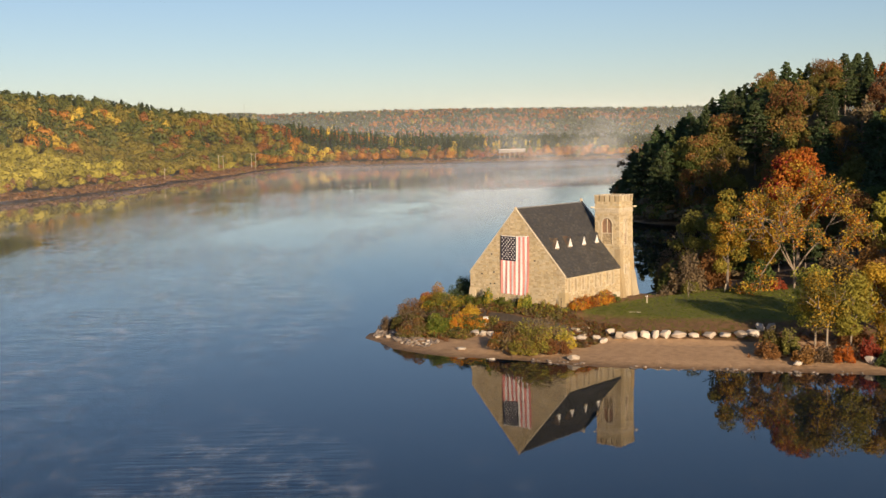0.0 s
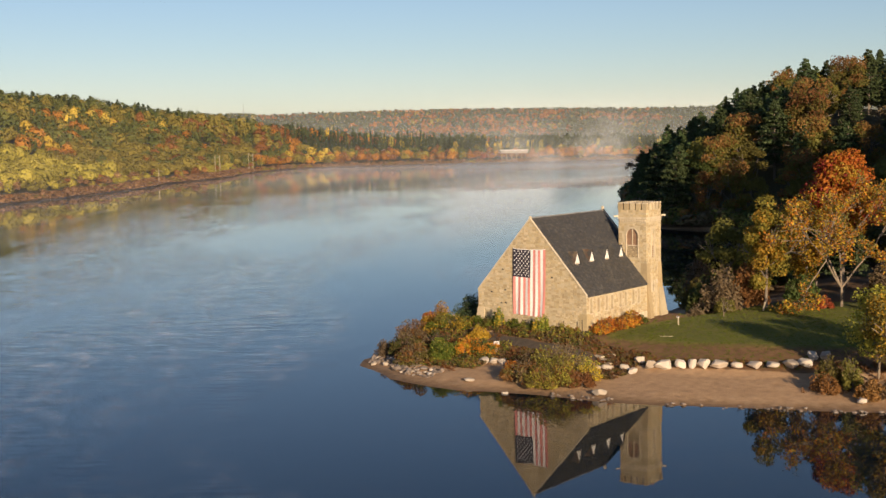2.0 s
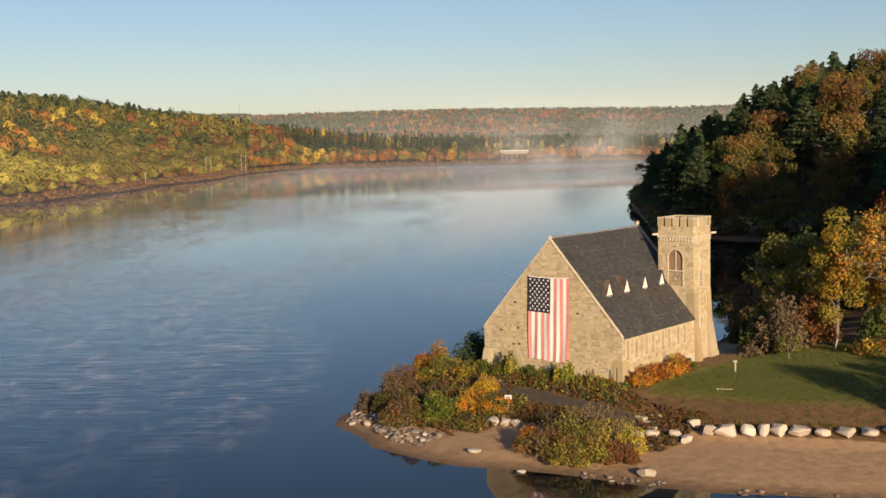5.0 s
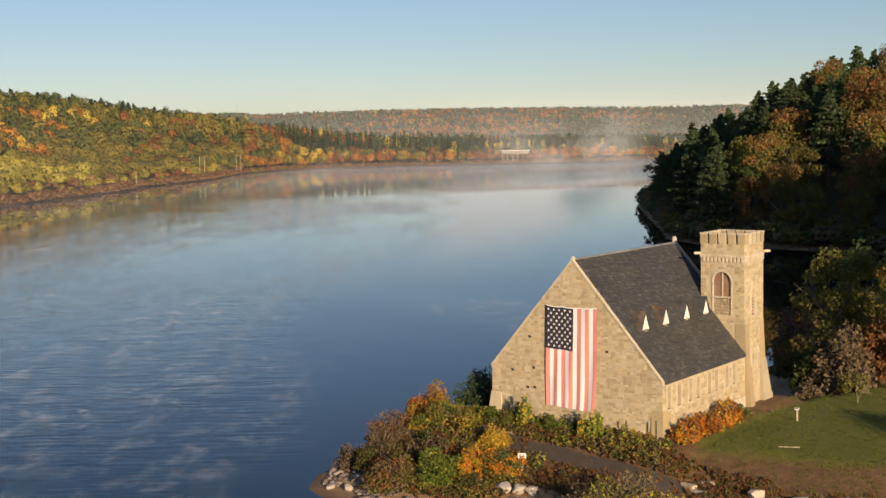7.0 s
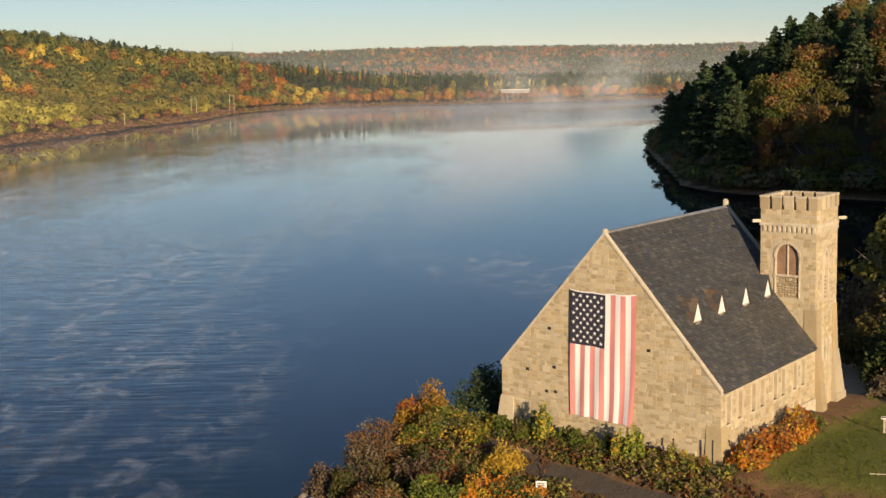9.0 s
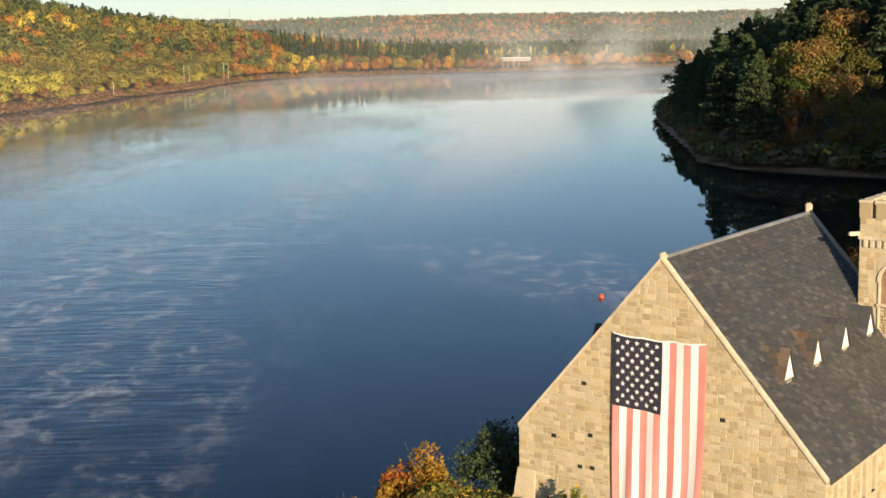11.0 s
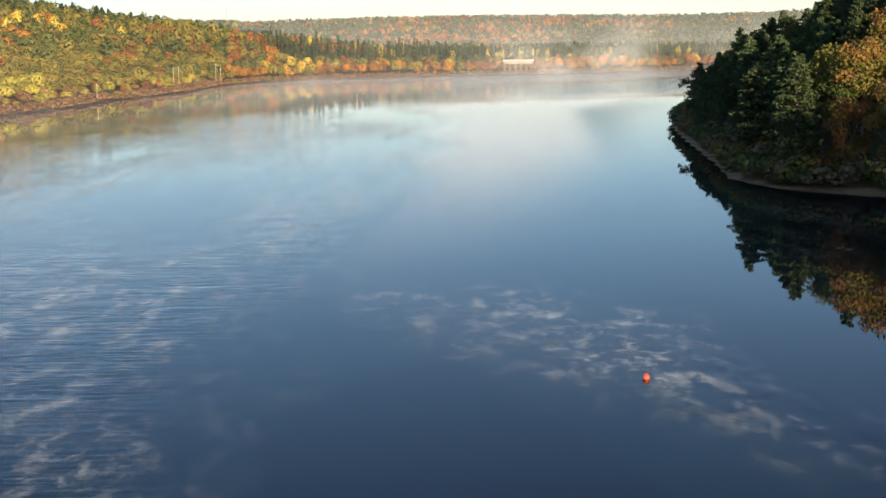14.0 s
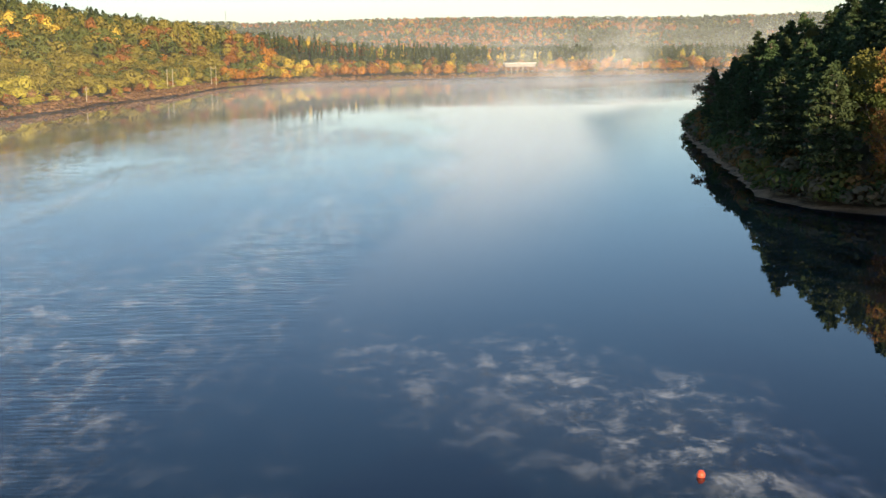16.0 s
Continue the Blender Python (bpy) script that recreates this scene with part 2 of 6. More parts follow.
def height(x, y):
    x, y = np.asarray(x, float), np.asarray(y, float)
    wob = np.sin(x * 0.31 + 1.3 * np.sin(y * 0.23)) * 0.4 + np.sin(y * 0.43 + x * 0.17) * 0.3
    d = shore_distance(x, y, PENINSULA) + wob * np.clip(1.0 - np.hypot(x - 10, y) / 300, 0.3, 1)
    h = np.interp(d, [-60, -8, 0, 3, 10.5, 12.5, 19, 30, 60], [-8, -1.6, 0, 0.35, 1.05, 1.5, 3.1, 3.45, 3.8])
    # the church's level ground, the wooded hill, the unseen rises east of the lawn
    out = np.hypot(np.maximum(np.abs(x) - 8.5, 0), np.maximum(np.abs(y - 9) - 10.5, 0))
    h = np.where(d > 0.5, np.maximum(h, 3.4 - np.maximum(out - 0.8, 0) * 0.42), h)
    hill = ease(d, -8, 74) * ease(d, 0, 12) * ease(y, 165, 255)
    h = h + hill * (24.5 + 2.5 * ease(x, -150, -80) - 1 * ease(x, -65, -20) + 5 * np.sin(x * 0.021 + 1) * np.sin(y * 0.017))
    # these rises stay out of view, added to shade the hill's foot
    h = h + 35 * ease(x, 95, 165) * ease(y, 18, 60) * ease(d, 5, 40) * (1 - ease(y, 190, 260))
    h = h + np.maximum(23 * ease(x, 56, 80) * ease(d, 2, 24) * ease(y + 0.675 * x, 68, 95), 29 * ease(x, 6, 42) * ease(d, 5, 35) * ease(y, 72, 112)) * (1 - ease(y, 165, 230))
    f = shore_distance(x, y, FARLAND)
    west = ease(-x - 0.35 * y, 240, 570) * (1 - ease(y, 600, 1150))
    g = np.interp(f, [-60, -6, 0, 5, 60], [-8, -1.2, 0, 1.6, 3.5])
    g = g + west * 54 * ease(f, 40, 230) + 64 * ease(f, 150, 1500) + 5 * ease(f, 80, 400) * np.sin(x * 0.006) * np.sin(y * 0.005 + 2)
    g = g + 70 * np.exp(-(((x + 2010) / 100) ** 2 + ((y - 3665) / 300) ** 2))
    return np.maximum(h, g)


def axis(knots):
    """Grid lines: knots of (from, to, step)."""
    return np.unique(np.round(np.concatenate([np.arange(a, b, s) for a, b, s in knots] + [[knots[-1][1]]]), 3))


def quick_mesh(name, verts, faces, materials=(), index=None, smooth=False):
    """A mesh from arrays; faces all have the same number of corners."""
    me = bpy.data.meshes.new(name)
    verts, faces = np.asarray(verts, np.float32), np.asarray(faces, np.int32)
    n, k = faces.shape
    me.vertices.add(len(verts))
    me.vertices.foreach_set("co", verts.ravel())
    me.loops.add(n * k)
    me.loops.foreach_set("vertex_index", faces.ravel())
    me.polygons.add(n)
    me.polygons.foreach_set("loop_start", np.arange(0, n * k, k, dtype=np.int32))
    for m in materials:
        me.materials.append(m)
    if index is not None:
        me.polygons.foreach_set("material_index", np.asarray(index, np.int32))
    if smooth:
        me.polygons.foreach_set("use_smooth", np.ones(n, bool))
    me.update(calc_edges=True)
    return me


gx = axis([(-4600, -1400, 110), (-1400, -300, 26), (-300, -40, 7), (-40, -20, 1.2), (-20, 60, 0.55), (60, 130, 3), (130, 400, 15), (400, 4600, 200)])
gy = axis([(-4600, -600, 250), (-600, -40, 28), (-40, -23, 1.5), (-23, 46, 0.55), (46, 140, 3), (140, 420, 6), (420, 1500, 26), (1500, 4600, 90)])
GX, GY = np.meshgrid(gx, gy)
GZ = height(GX, GY)
nx, ny = len(gx), len(gy)
ids = np.arange(nx * ny).reshape(ny, nx)
quads = np.stack([ids[:-1, :-1], ids[:-1, 1:], ids[1:, 1:], ids[1:, :-1]], -1).reshape(-1, 4)


def ground_material():
    m, nt, bsdf = nodes_of("shore_ground")
    grain, mid, wide = noise_of(nt, 9.0, 8), noise_of(nt, 1.1, 5), noise_of(nt, 0.12, 4)

    def zone(name):
        a = nt.nodes.new("ShaderNodeAttribute")
        a.attribute_name = name
        return a.outputs["Fac"]

    def soft(v, spread=0.5):
        return maths(nt, "ADD", v, maths(nt, "MULTIPLY", maths(nt, "SUBTRACT", mid, 0.5), spread))

    def step(v, at, width=0.12):
        n = nt.nodes.new("ShaderNodeMapRange")
        n.inputs["From Min"].default_value, n.inputs["From Max"].default_value = at - width, at + width
        nt.links.new(v, n.inputs["Value"])
        return n.outputs[0]

    litter = ramp(nt, mid, [(0.08, 0.045, 0.02), (0.17, 0.092, 0.038), (0.26, 0.15, 0.06)])
    sand = ramp(nt, mid, [(0.26, 0.155, 0.075), (0.46, 0.29, 0.15), (0.58, 0.39, 0.22)])
    sand = blend(nt, 0.45, sand, blend(nt, 1.0, sand, ramp(nt, grain, [(0.35, 0.33, 0.3), (1, 1, 1), (1.5, 1.5, 1.5)]), "MULTIPLY"))
    grass = ramp(nt, maths(nt, "ADD", maths(nt, "MULTIPLY", mid, 0.5), maths(nt, "MULTIPLY", wide, 0.5)), [(0.048, 0.066, 0.006), (0.105, 0.125, 0.010), (0.165, 0.155, 0.02), (0.22, 0.14, 0.045)])
    grass = blend(nt, 0.5, grass, blend(nt, 1.0, grass, ramp(nt, grain, [(0.3, 0.3, 0.3), (1, 1, 1), (1.6, 1.6, 1.4)]), "MULTIPLY"))
    path = ramp(nt, mid, [(0.055, 0.043, 0.03), (0.10, 0.078, 0.055)])
    col = blend(nt, step(soft(zone("sand")), 0.5), litter, sand)
    col = blend(nt, step(soft(zone("grass"), 0.35), 0.5), col, grass)
    col = blend(nt, step(soft(zone("path"), 0.2), 0.5), col, path)
    col = blend(nt, step(soft(zone("wood"), 0.2), 0.5), col, ramp(nt, mid, [(0.045, 0.045, 0.02), (0.075, 0.07, 0.03), (0.10, 0.085, 0.04)]))
    wet = step(soft(zone("dry"), 0.15), 0.2, 0.16)
    col = blend(nt, wet, blend(nt, 1.0, col, (0.42, 0.40, 0.38), "MULTIPLY"), col)
    nt.links.new(col, bsdf.inputs["Base Color"])
    bsdf.inputs["Roughness"].default_value = 0.95
    bumped(nt, bsdf, maths(nt, "ADD", grain, maths(nt, "MULTIPLY", mid, 1.6)), 0.9, 0.09)
    return m


ground = new("ground", quick_mesh("ground", np.stack([GX, GY, GZ], -1).reshape(-1, 3), quads, [ground_material()], smooth=True))
tagged(ground, "sandy beach, mown lawn and leaf-strewn wooded shore", "ground", kind="structure")


def segment_distance(x, y, line):
    best = np.full(np.shape(x), 1e9)
    for (ax, ay), (bx, by) in zip(line, line[1:]):
        dx, dy = bx - ax, by - ay
        t = np.clip(((x - ax) * dx + (y - ay) * dy) / (dx * dx + dy * dy), 0, 1)
        best = np.minimum(best, np.hypot(x - ax - t * dx, y - ay - t * dy))
    return best


def mask(name, values):
    a = ground.data.attributes.new(name, "FLOAT", "POINT")
    a.data.foreach_set("value", np.asarray(values, np.float32).ravel())


GD = shore_distance(GX, GY, PENINSULA)
FD = shore_distance(GX, GY, FARLAND)
near_land = (GX > -30) & (GX < 75) & (GY < 45)
mask("sand", np.where(near_land, 1 - ease(GD, 11.0, 13.4), np.where((GY < 60) | (GD < -12), 0, 1 - ease(GD, 1.5, 4))) + 0.4 * (1 - ease(np.abs(FD), 1.5, 4.5)) * (FD > -20))
lawn = ease(GX, 8.2, 10.5) * ease(GD, 14.0, 23.0) * (1 - ease(GY - 0.25 * GX, 30, 40)) * (1 - ease(GX, 60, 75)) * (GX > 0)
mask("grass", lawn)
mask("path", 1 - ease(segment_distance(GX, GY, [(-9, -2.5), (-3, -4.0), (3, -4.6), (8, -5.2), (12, -5.6)]), 0.5, 1.1))
mask("wood", np.maximum(ease(FD, 8, 26), ease(GD, 10, 20) * ease(GY, 60, 90)))
mask("dry", np.clip(GZ / 0.9, 0, 1))


def lake_frame(nt):
    """The lake's own axes, in metres: across the open reach (u) and along it to the far shore (v)."""
    geo, turn, sep = nt.nodes.new("ShaderNodeNewGeometry"), nt.nodes.new("ShaderNodeMapping"), nt.nodes.new("ShaderNodeSeparateXYZ")
    turn.inputs["Rotation"].default_value = (0, 0, -0.645)
    nt.links.new(geo.outputs["Position"], turn.inputs["Vector"])
    nt.links.new(turn.outputs[0], sep.inputs[0])
    return turn.outputs[0], sep.outputs["X"], sep.outputs["Y"]


def between(nt, v, a, b, c=0.0, d=1.0):
    n = nt.nodes.new("ShaderNodeMapRange")
    n.interpolation_type = "SMOOTHSTEP"
    for key, value in (("From Min", a), ("From Max", b), ("To Min", c), ("To Max", d)):
        n.inputs[key].default_value = value
    nt.links.new(v, n.inputs["Value"])
    return n.outputs[0]


def drift_noise(nt, at, scale, detail, stretch, shift=0.0, rough=0.58, bend=0.0):
    mp = nt.nodes.new("ShaderNodeMapping")
    mp.inputs["Scale"].default_value = stretch
    mp.inputs["Location"].default_value = (shift, shift * 0.7, shift * 0.3)
    nt.links.new(at, mp.inputs["Vector"])
    n = node(nt, "TexNoise", Scale=scale, Detail=detail, Roughness=rough, Distortion=bend)
    nt.links.new(mp.outputs[0], n.inputs["Vector"])
    return n.outputs["Fac"]


def open_reach(nt, at, u, v):
    """1 on the breezy open lake west of the point, 0 in its lee."""
    edge = maths(nt, "ADD", between(nt, v, 0, 240, -30, -8), between(nt, v, -90, -30, 18, 0))
    fray = maths(nt, "MULTIPLY", maths(nt, "SUBTRACT", drift_noise(nt, at, 0.05, 4, (1, 0.3, 1), 7.0), 0.5), 50)
    return between(nt, maths(nt, "ADD", maths(nt, "SUBTRACT", edge, u), fray), -7, 9)


def far_streak(nt, at, u, v):
    """A band of wind-ruffled, mist-free water before the far shore."""
    fray = maths(nt, "MULTIPLY", maths(nt, "SUBTRACT", drift_noise(nt, at, 0.012, 4, (0.5, 2, 1), 3.0), 0.5), 190)
    w = maths(nt, "ADD", maths(nt, "SUBTRACT", v, maths(nt, "MULTIPLY", u, 0.9)), fray)
    return maths(nt, "MULTIPLY", maths(nt, "MULTIPLY", between(nt, w, 520, 590), between(nt, w, 720, 800, 1, 0)), between(nt, u, 8, 60))


def water_material():
    m, nt, bsdf = nodes_of("calm_lake_water")
    bsdf.inputs["Base Color"].default_value = (0.001, 0.007, 0.013, 1)
    bsdf.inputs["Roughness"].default_value = 0.01
    bsdf.inputs["IOR"].default_value = 1.27
    at, u, v = lake_frame(nt)
    breeze = maths(nt, "MULTIPLY", open_reach(nt, at, u, v), between(nt, v, 380, 520, 1, 0.12))
    breeze = maths(nt, "MULTIPLY", breeze, between(nt, drift_noise(nt, at, 0.02, 4, (1, 0.35, 1), 1.0), 0.38, 0.58, 0.15, 1.0))
    breeze = maths(nt, "MULTIPLY", breeze, between(nt, u, -150, -95))
    breeze = maths(nt, "ADD", maths(nt, "MAXIMUM", breeze, maths(nt, "MULTIPLY", far_streak(nt, at, u, v), 0.9)), 0.02)
    fine = drift_noise(nt, at, 1.15, 2, (0.14, 1.0, 1), 0.0, 0.5, 0.3)
    broad = drift_noise(nt, at, 0.2, 2, (0.6, 1.0, 1))
    hgt = maths(nt, "MULTIPLY", maths(nt, "ADD", fine, maths(nt, "MULTIPLY", broad, 1.6)), breeze)
    bumped(nt, bsdf, hgt, 0.5, 0.085)
    return m


water = new("water", quick_mesh("water", [(-4600, -4600, 0), (4600, -4600, 0), (4600, 4600, 0), (-4600, 4600, 0)], [(0, 1, 2, 3)], [water_material()]))
tagged(water, "calm dark blue lake water with faint ripples", "water", kind="structure")

# ---- building helpers ----
def link_mesh(name, me, parent=None, label=""):
    ob = new(name, me)
    if parent is not None:
        ob.parent = parent
        top = parent
        while top.parent is not None:
            top = top.parent
        if parent is top:
            ob.matrix_parent_inverse = Matrix.Translation(-top.location)
    if label:
        tagged(ob, label)
    return ob


def part(name, bm, material, parent=None, label=""):
    me = bpy.data.meshes.new(name)
    bmesh.ops.recalc_face_normals(bm, faces=bm.faces[:])
    bm.to_mesh(me)
    bm.free()
    me.materials.append(material)
    return link_mesh(name, me, parent, label)


def thing(name, at, label, category, group="", kind=""):
    ob = new(name)
    ob.location = at
    return tagged(ob, label, category, group, kind)


def box(bm, x0, x1, y0, y1, z0, z1, turn=None):
    m = Matrix.Translation(((x0 + x1) / 2, (y0 + y1) / 2, (z0 + z1) / 2))
    if turn is not None:
        m = m @ turn
    return bmesh.ops.create_cube(bm, size=1, matrix=m @ Matrix.Diagonal((x1 - x0, y1 - y0, z1 - z0, 1)))["verts"]


def boxed(*args, bevel=0.0, turn=None):
    bm = bmesh.new()
    box(bm, *args, turn=turn)
    if bevel:
        bmesh.ops.bevel(bm, geom=bm.edges[:], offset=bevel, segments=2, affect="EDGES")
    return bm


def solid(points, depth):
    """A flat outline given depth."""
    bm = bmesh.new()
    f = bm.faces.new([bm.verts.new(p) for p in points])
    got = bmesh.ops.extrude_face_region(bm, geom=[f])["geom"]
    bmesh.ops.translate(bm, verts=[v for v in got if isinstance(v, bmesh.types.BMVert)], vec=depth)
    return bm


rng = np.random.default_rng(7)


def courses(u0, u1, z0, z1, tall=(0.16, 0.46), wide=(0.2, 0.85), joint=0.022):
    """Random rubble: a wall face split again and again into uneven rectangles (u0, u1, z0, z1)."""
    out, todo = [], [(u0, u1, z0, z1)]
    while todo:
        a, b, c, d = todo.pop()
        w, h = b - a, d - c
        limit_w, limit_h = rng.uniform(wide[0] * 1.6, wide[1]), rng.uniform(tall[0] * 1.5, tall[1])
        if w <= limit_w and h <= limit_h:
            out.append((a + rng.uniform(0, 0.015), b - joint, c + rng.uniform(-0.02, 0.02), d - joint + rng.uniform(-0.02, 0.02)))
        elif w / limit_w > h / limit_h:
            k = a + w * rng.uniform(0.32, 0.68)
            todo += [(a, k, c, d), (k, b, c, d)]
        else:
            k = c + h * rng.uniform(0.34, 0.66)
            todo += [(a, b, c, k), (a, b, k, d)]
    return out


def clipped(poly, planes):
    """Cuts a polygon by lines a*u + b*z <= c."""
    for a, b, c in planes:
        res = []
        for p, q in zip(poly, poly[1:] + poly[:1]):
            dp, dq = a * p[0] + b * p[1] - c, a * q[0] + b * q[1] - c
            if dp <= 0:
                res.append(p)
            if (dp < 0 < dq) or (dq < 0 < dp):
                t = dp / (dp - dq)
                res.append((p[0] + t * (q[0] - p[0]), p[1] + t * (q[1] - p[1])))
        poly = res
        if len(poly) < 3:
            return []
    return poly


def stone_variant():
    me = bpy.data.meshes.new("stone")
    j = lambda s: rng.uniform(-s, s)
    back = [(x + j(0.03), 0, z + j(0.03)) for x, z in ((-0.5, -0.5), (0.5, -0.5), (0.5, 0.5), (-0.5, 0.5))]
    front = [(x * 0.93 + j(0.06), -1 + j(0.35), z * 0.9 + j(0.07)) for x, _, z in back]
    me.from_pydata(back + front, [], [(4, 5, 6, 7), (0, 1, 5, 4), (1, 2, 6, 5), (2, 3, 7, 6), (3, 0, 4, 7)])
    me.materials.append(STONE)
    return me


STONES = [stone_variant() for _ in range(10)]


def stone_wall(wall, rects, place, planes=(), single=0, near=None, holes=()):
    """Stones proud of a wall: place = (origin, along, out). The nearest become objects of their own, the rest one piece."""
    o, a, n = (Vector(v) for v in place)
    rects = [r for r in rects if not any(r[1] > h[0] and r[0] < h[1] and r[3] > h[2] and r[2] < h[3] for h in holes)]
    whole, verts, faces = [], [], []
    for r in rects:
        poly = [(r[0], r[2]), (r[1], r[2]), (r[1], r[3]), (r[0], r[3])]
        cut = clipped(poly, planes)
        if len(cut) < 3:
            continue
        if cut == poly:
            whole.append(r)
            continue
        cu, cz = sum(p[0] for p in cut) / len(cut), sum(p[1] for p in cut) / len(cut)
        k, base = len(cut), len(verts)
        d = rng.uniform(0.005, 0.016)
        verts += [tuple(o + a * u + Vector((0, 0, z))) for u, z in cut]
        verts += [tuple(o + a * (cu + (u - cu) * 0.86) + n * d + Vector((0, 0, cz + (z - cz) * 0.84))) for u, z in cut]
        faces.append(tuple(base + k + i for i in range(k)))
        faces += [(base + i, base + (i + 1) % k, base + k + (i + 1) % k, base + k + i) for i in range(k)]
    if near is not None:
        whole.sort(key=lambda r: math.hypot((r[0] + r[1]) / 2 - near[0], (r[2] + r[3]) / 2 - near[1]))
    for i, r in enumerate(whole):
        w, h, d = r[1] - r[0], r[3] - r[2], rng.uniform(0.004, 0.016)
        c = o + a * ((r[0] + r[1]) / 2) + Vector((0, 0, (r[2] + r[3]) / 2))
        m = Matrix(((a.x * w, -n.x * d, 0, c.x), (a.y * w, -n.y * d, 0, c.y), (0, 0, h, c.z), (0, 0, 0, 1)))
        me = STONES[int(rng.integers(10))]
        if i < single:
            ob = new("stone", me)
            ob.parent = wall
            ob.matrix_basis = m
        else:
            base = len(verts)
            verts += [tuple(m @ v.co) for v in me.vertices]
            faces += [tuple(base + k for k in p.vertices) for p in me.polygons]
    me = bpy.data.meshes.new("stonework")
    me.from_pydata(verts, [], faces)
    me.materials.append(STONE)
    ob = new("stonework", me)
    ob.parent = wall
    return tagged(ob, kind="stuff")


# ---- the church ----
BASE, EAVE, APEX, HALF, LONG = 2.3, 7.75, 16.35, 7.5, 17.1
PITCH = (APEX - EAVE) / HALF
church = thing("church", (0, 8.5, 3.4), "ruined stone church with slate roof, crenellated tower and hung flag", "church")

gable_front = part("gable_wall", solid([(-HALF, 0, BASE), (HALF, 0, BASE), (HALF, 0, EAVE), (0, 0, APEX), (-HALF, 0, EAVE)], (0, 0.55, 0)), MORTAR, church, "tan rubble gable wall")
gable_back = part("gable_wall", solid([(-HALF, LONG - 0.5, BASE), (HALF, LONG - 0.5, BASE), (HALF, LONG - 0.5, EAVE), (0, LONG - 0.5, APEX), (-HALF, LONG - 0.5, EAVE)], (0, 0.5, 0)), MORTAR, church)
WINDOWS = [1.05, 2.65, 4.55, 5.82, 7.8, 9.05, 10.95, 12.3]


def side_wall(sign):
    """A side wall pierced by eight narrow lancets in pairs."""
    x0, x1 = sorted((sign * HALF, sign * (HALF - 0.55)))
    end = 14.4 if sign > 0 else LONG - 0.5
    wall_ = part("side_wall", boxed(x0, x1, 0.55, end, BASE, 5.6), MORTAR, church)
    part("lintel_course", boxed(x0, x1, 0.55, end, 7.25, EAVE - 0.05), MORTAR, wall_)
    edges = [0.55] + [e for w in WINDOWS for e in (w - 0.27, w + 0.27)] + [end]
    for a, b in zip(edges[::2], edges[1::2]):
        part("wall_pier", boxed(x0, x1, a, b, 5.6, 7.25), MORTAR, wall_)
    return wall_


wall_east, wall_west = side_wall(1), side_wall(-1)
holes = [(w - 0.33, w + 0.33, 5.55, 7.3) for w in WINDOWS]
for w in WINDOWS:
    for sign in (1, -1):
        x = sign * (HALF - 0.36)
        frame_ = part("window", boxed(x - 0.03, x + 0.03, w - 0.29, w + 0.29, 5.6, 7.25), BOARD if w in (2.65, 4.55) else INFILL, wall_east if sign > 0 else wall_west, "blocked-up narrow window")
        bm = boxed(sign * HALF - 0.12, sign * HALF + 0.03, w - 0.33, w + 0.33, 5.48, 5.6, bevel=0.015)
        part("window_sill", bm, COPING, frame_)
    for dy in (-0.36, 0.29):
        part("jamb", boxed(HALF - 0.1, HALF + 0.02, w + dy, w + dy + 0.07, 5.6, 7.28, bevel=0.01), COPING, wall_east)

RAKES = [(PITCH, 1, APEX - 0.12), (-PITCH, 1, APEX - 0.12)]
stone_wall(gable_front, courses(-HALF + 0.02, HALF - 0.02, BASE, APEX), ((0, 0, 0), (1, 0, 0), (0, -1, 0)), RAKES, 270, (1.5, 12.5))
stone_wall(wall_east, courses(0.0, 14.3, BASE, EAVE - 0.3), ((HALF, 0, 0), (0, 1, 0), (1, 0, 0)), holes=holes)
stone_wall(wall_west, courses(0.0, LONG, BASE, EAVE - 0.3), ((-HALF, LONG, 0), (0, -1, 0), (-1, 0, 0)))
stone_wall(gable_back, courses(-HALF, HALF, BASE, APEX), ((0, LONG, 0), (-1, 0, 0), (0, 1, 0)), RAKES)

# battered corner piers, plinth, cornice, copings
for sx in (-1, 1):
    bm = bmesh.new()
    for z0, z1, g0, g1 in ((BASE, 4.2, 0.55, 0.42), (4.2, 5.6, 0.36, 0.10)):
        vs = box(bm, sx * HALF - 0.45, sx * HALF + 0.45, -0.25, 0.9, z0, z1)
        for v in vs:
            top = v.co.z > (z0 + z1) / 2
            g = g1 if top else g0
            v.co.x = sx * (HALF + g * (0.7 if sx < 0 else 0.25)) if (v.co.x - sx * HALF) * sx > 0 else sx * (HALF - 0.9)
            v.co.y = -g * (0.5 if sx < 0 else 0.25) if v.co.y < 0.3 else 0.9
    part("corner_pier", bm, STONE, church)
part("plinth", boxed(HALF + 0.0, HALF + 0.16, 0.9, 14.2, BASE, 4.35, bevel=0.04), COPING, church)
for sign in (1, -1):
    x0, x1 = sorted((sign * (HALF - 0.2), sign * (HALF + 0.07)))
    part("cornice", boxed(x0, x1, 0.02, 14.38 if sign > 0 else LONG, EAVE - 0.3, EAVE - 0.12, bevel=0.03), COPING, church, "pale stone eaves course")


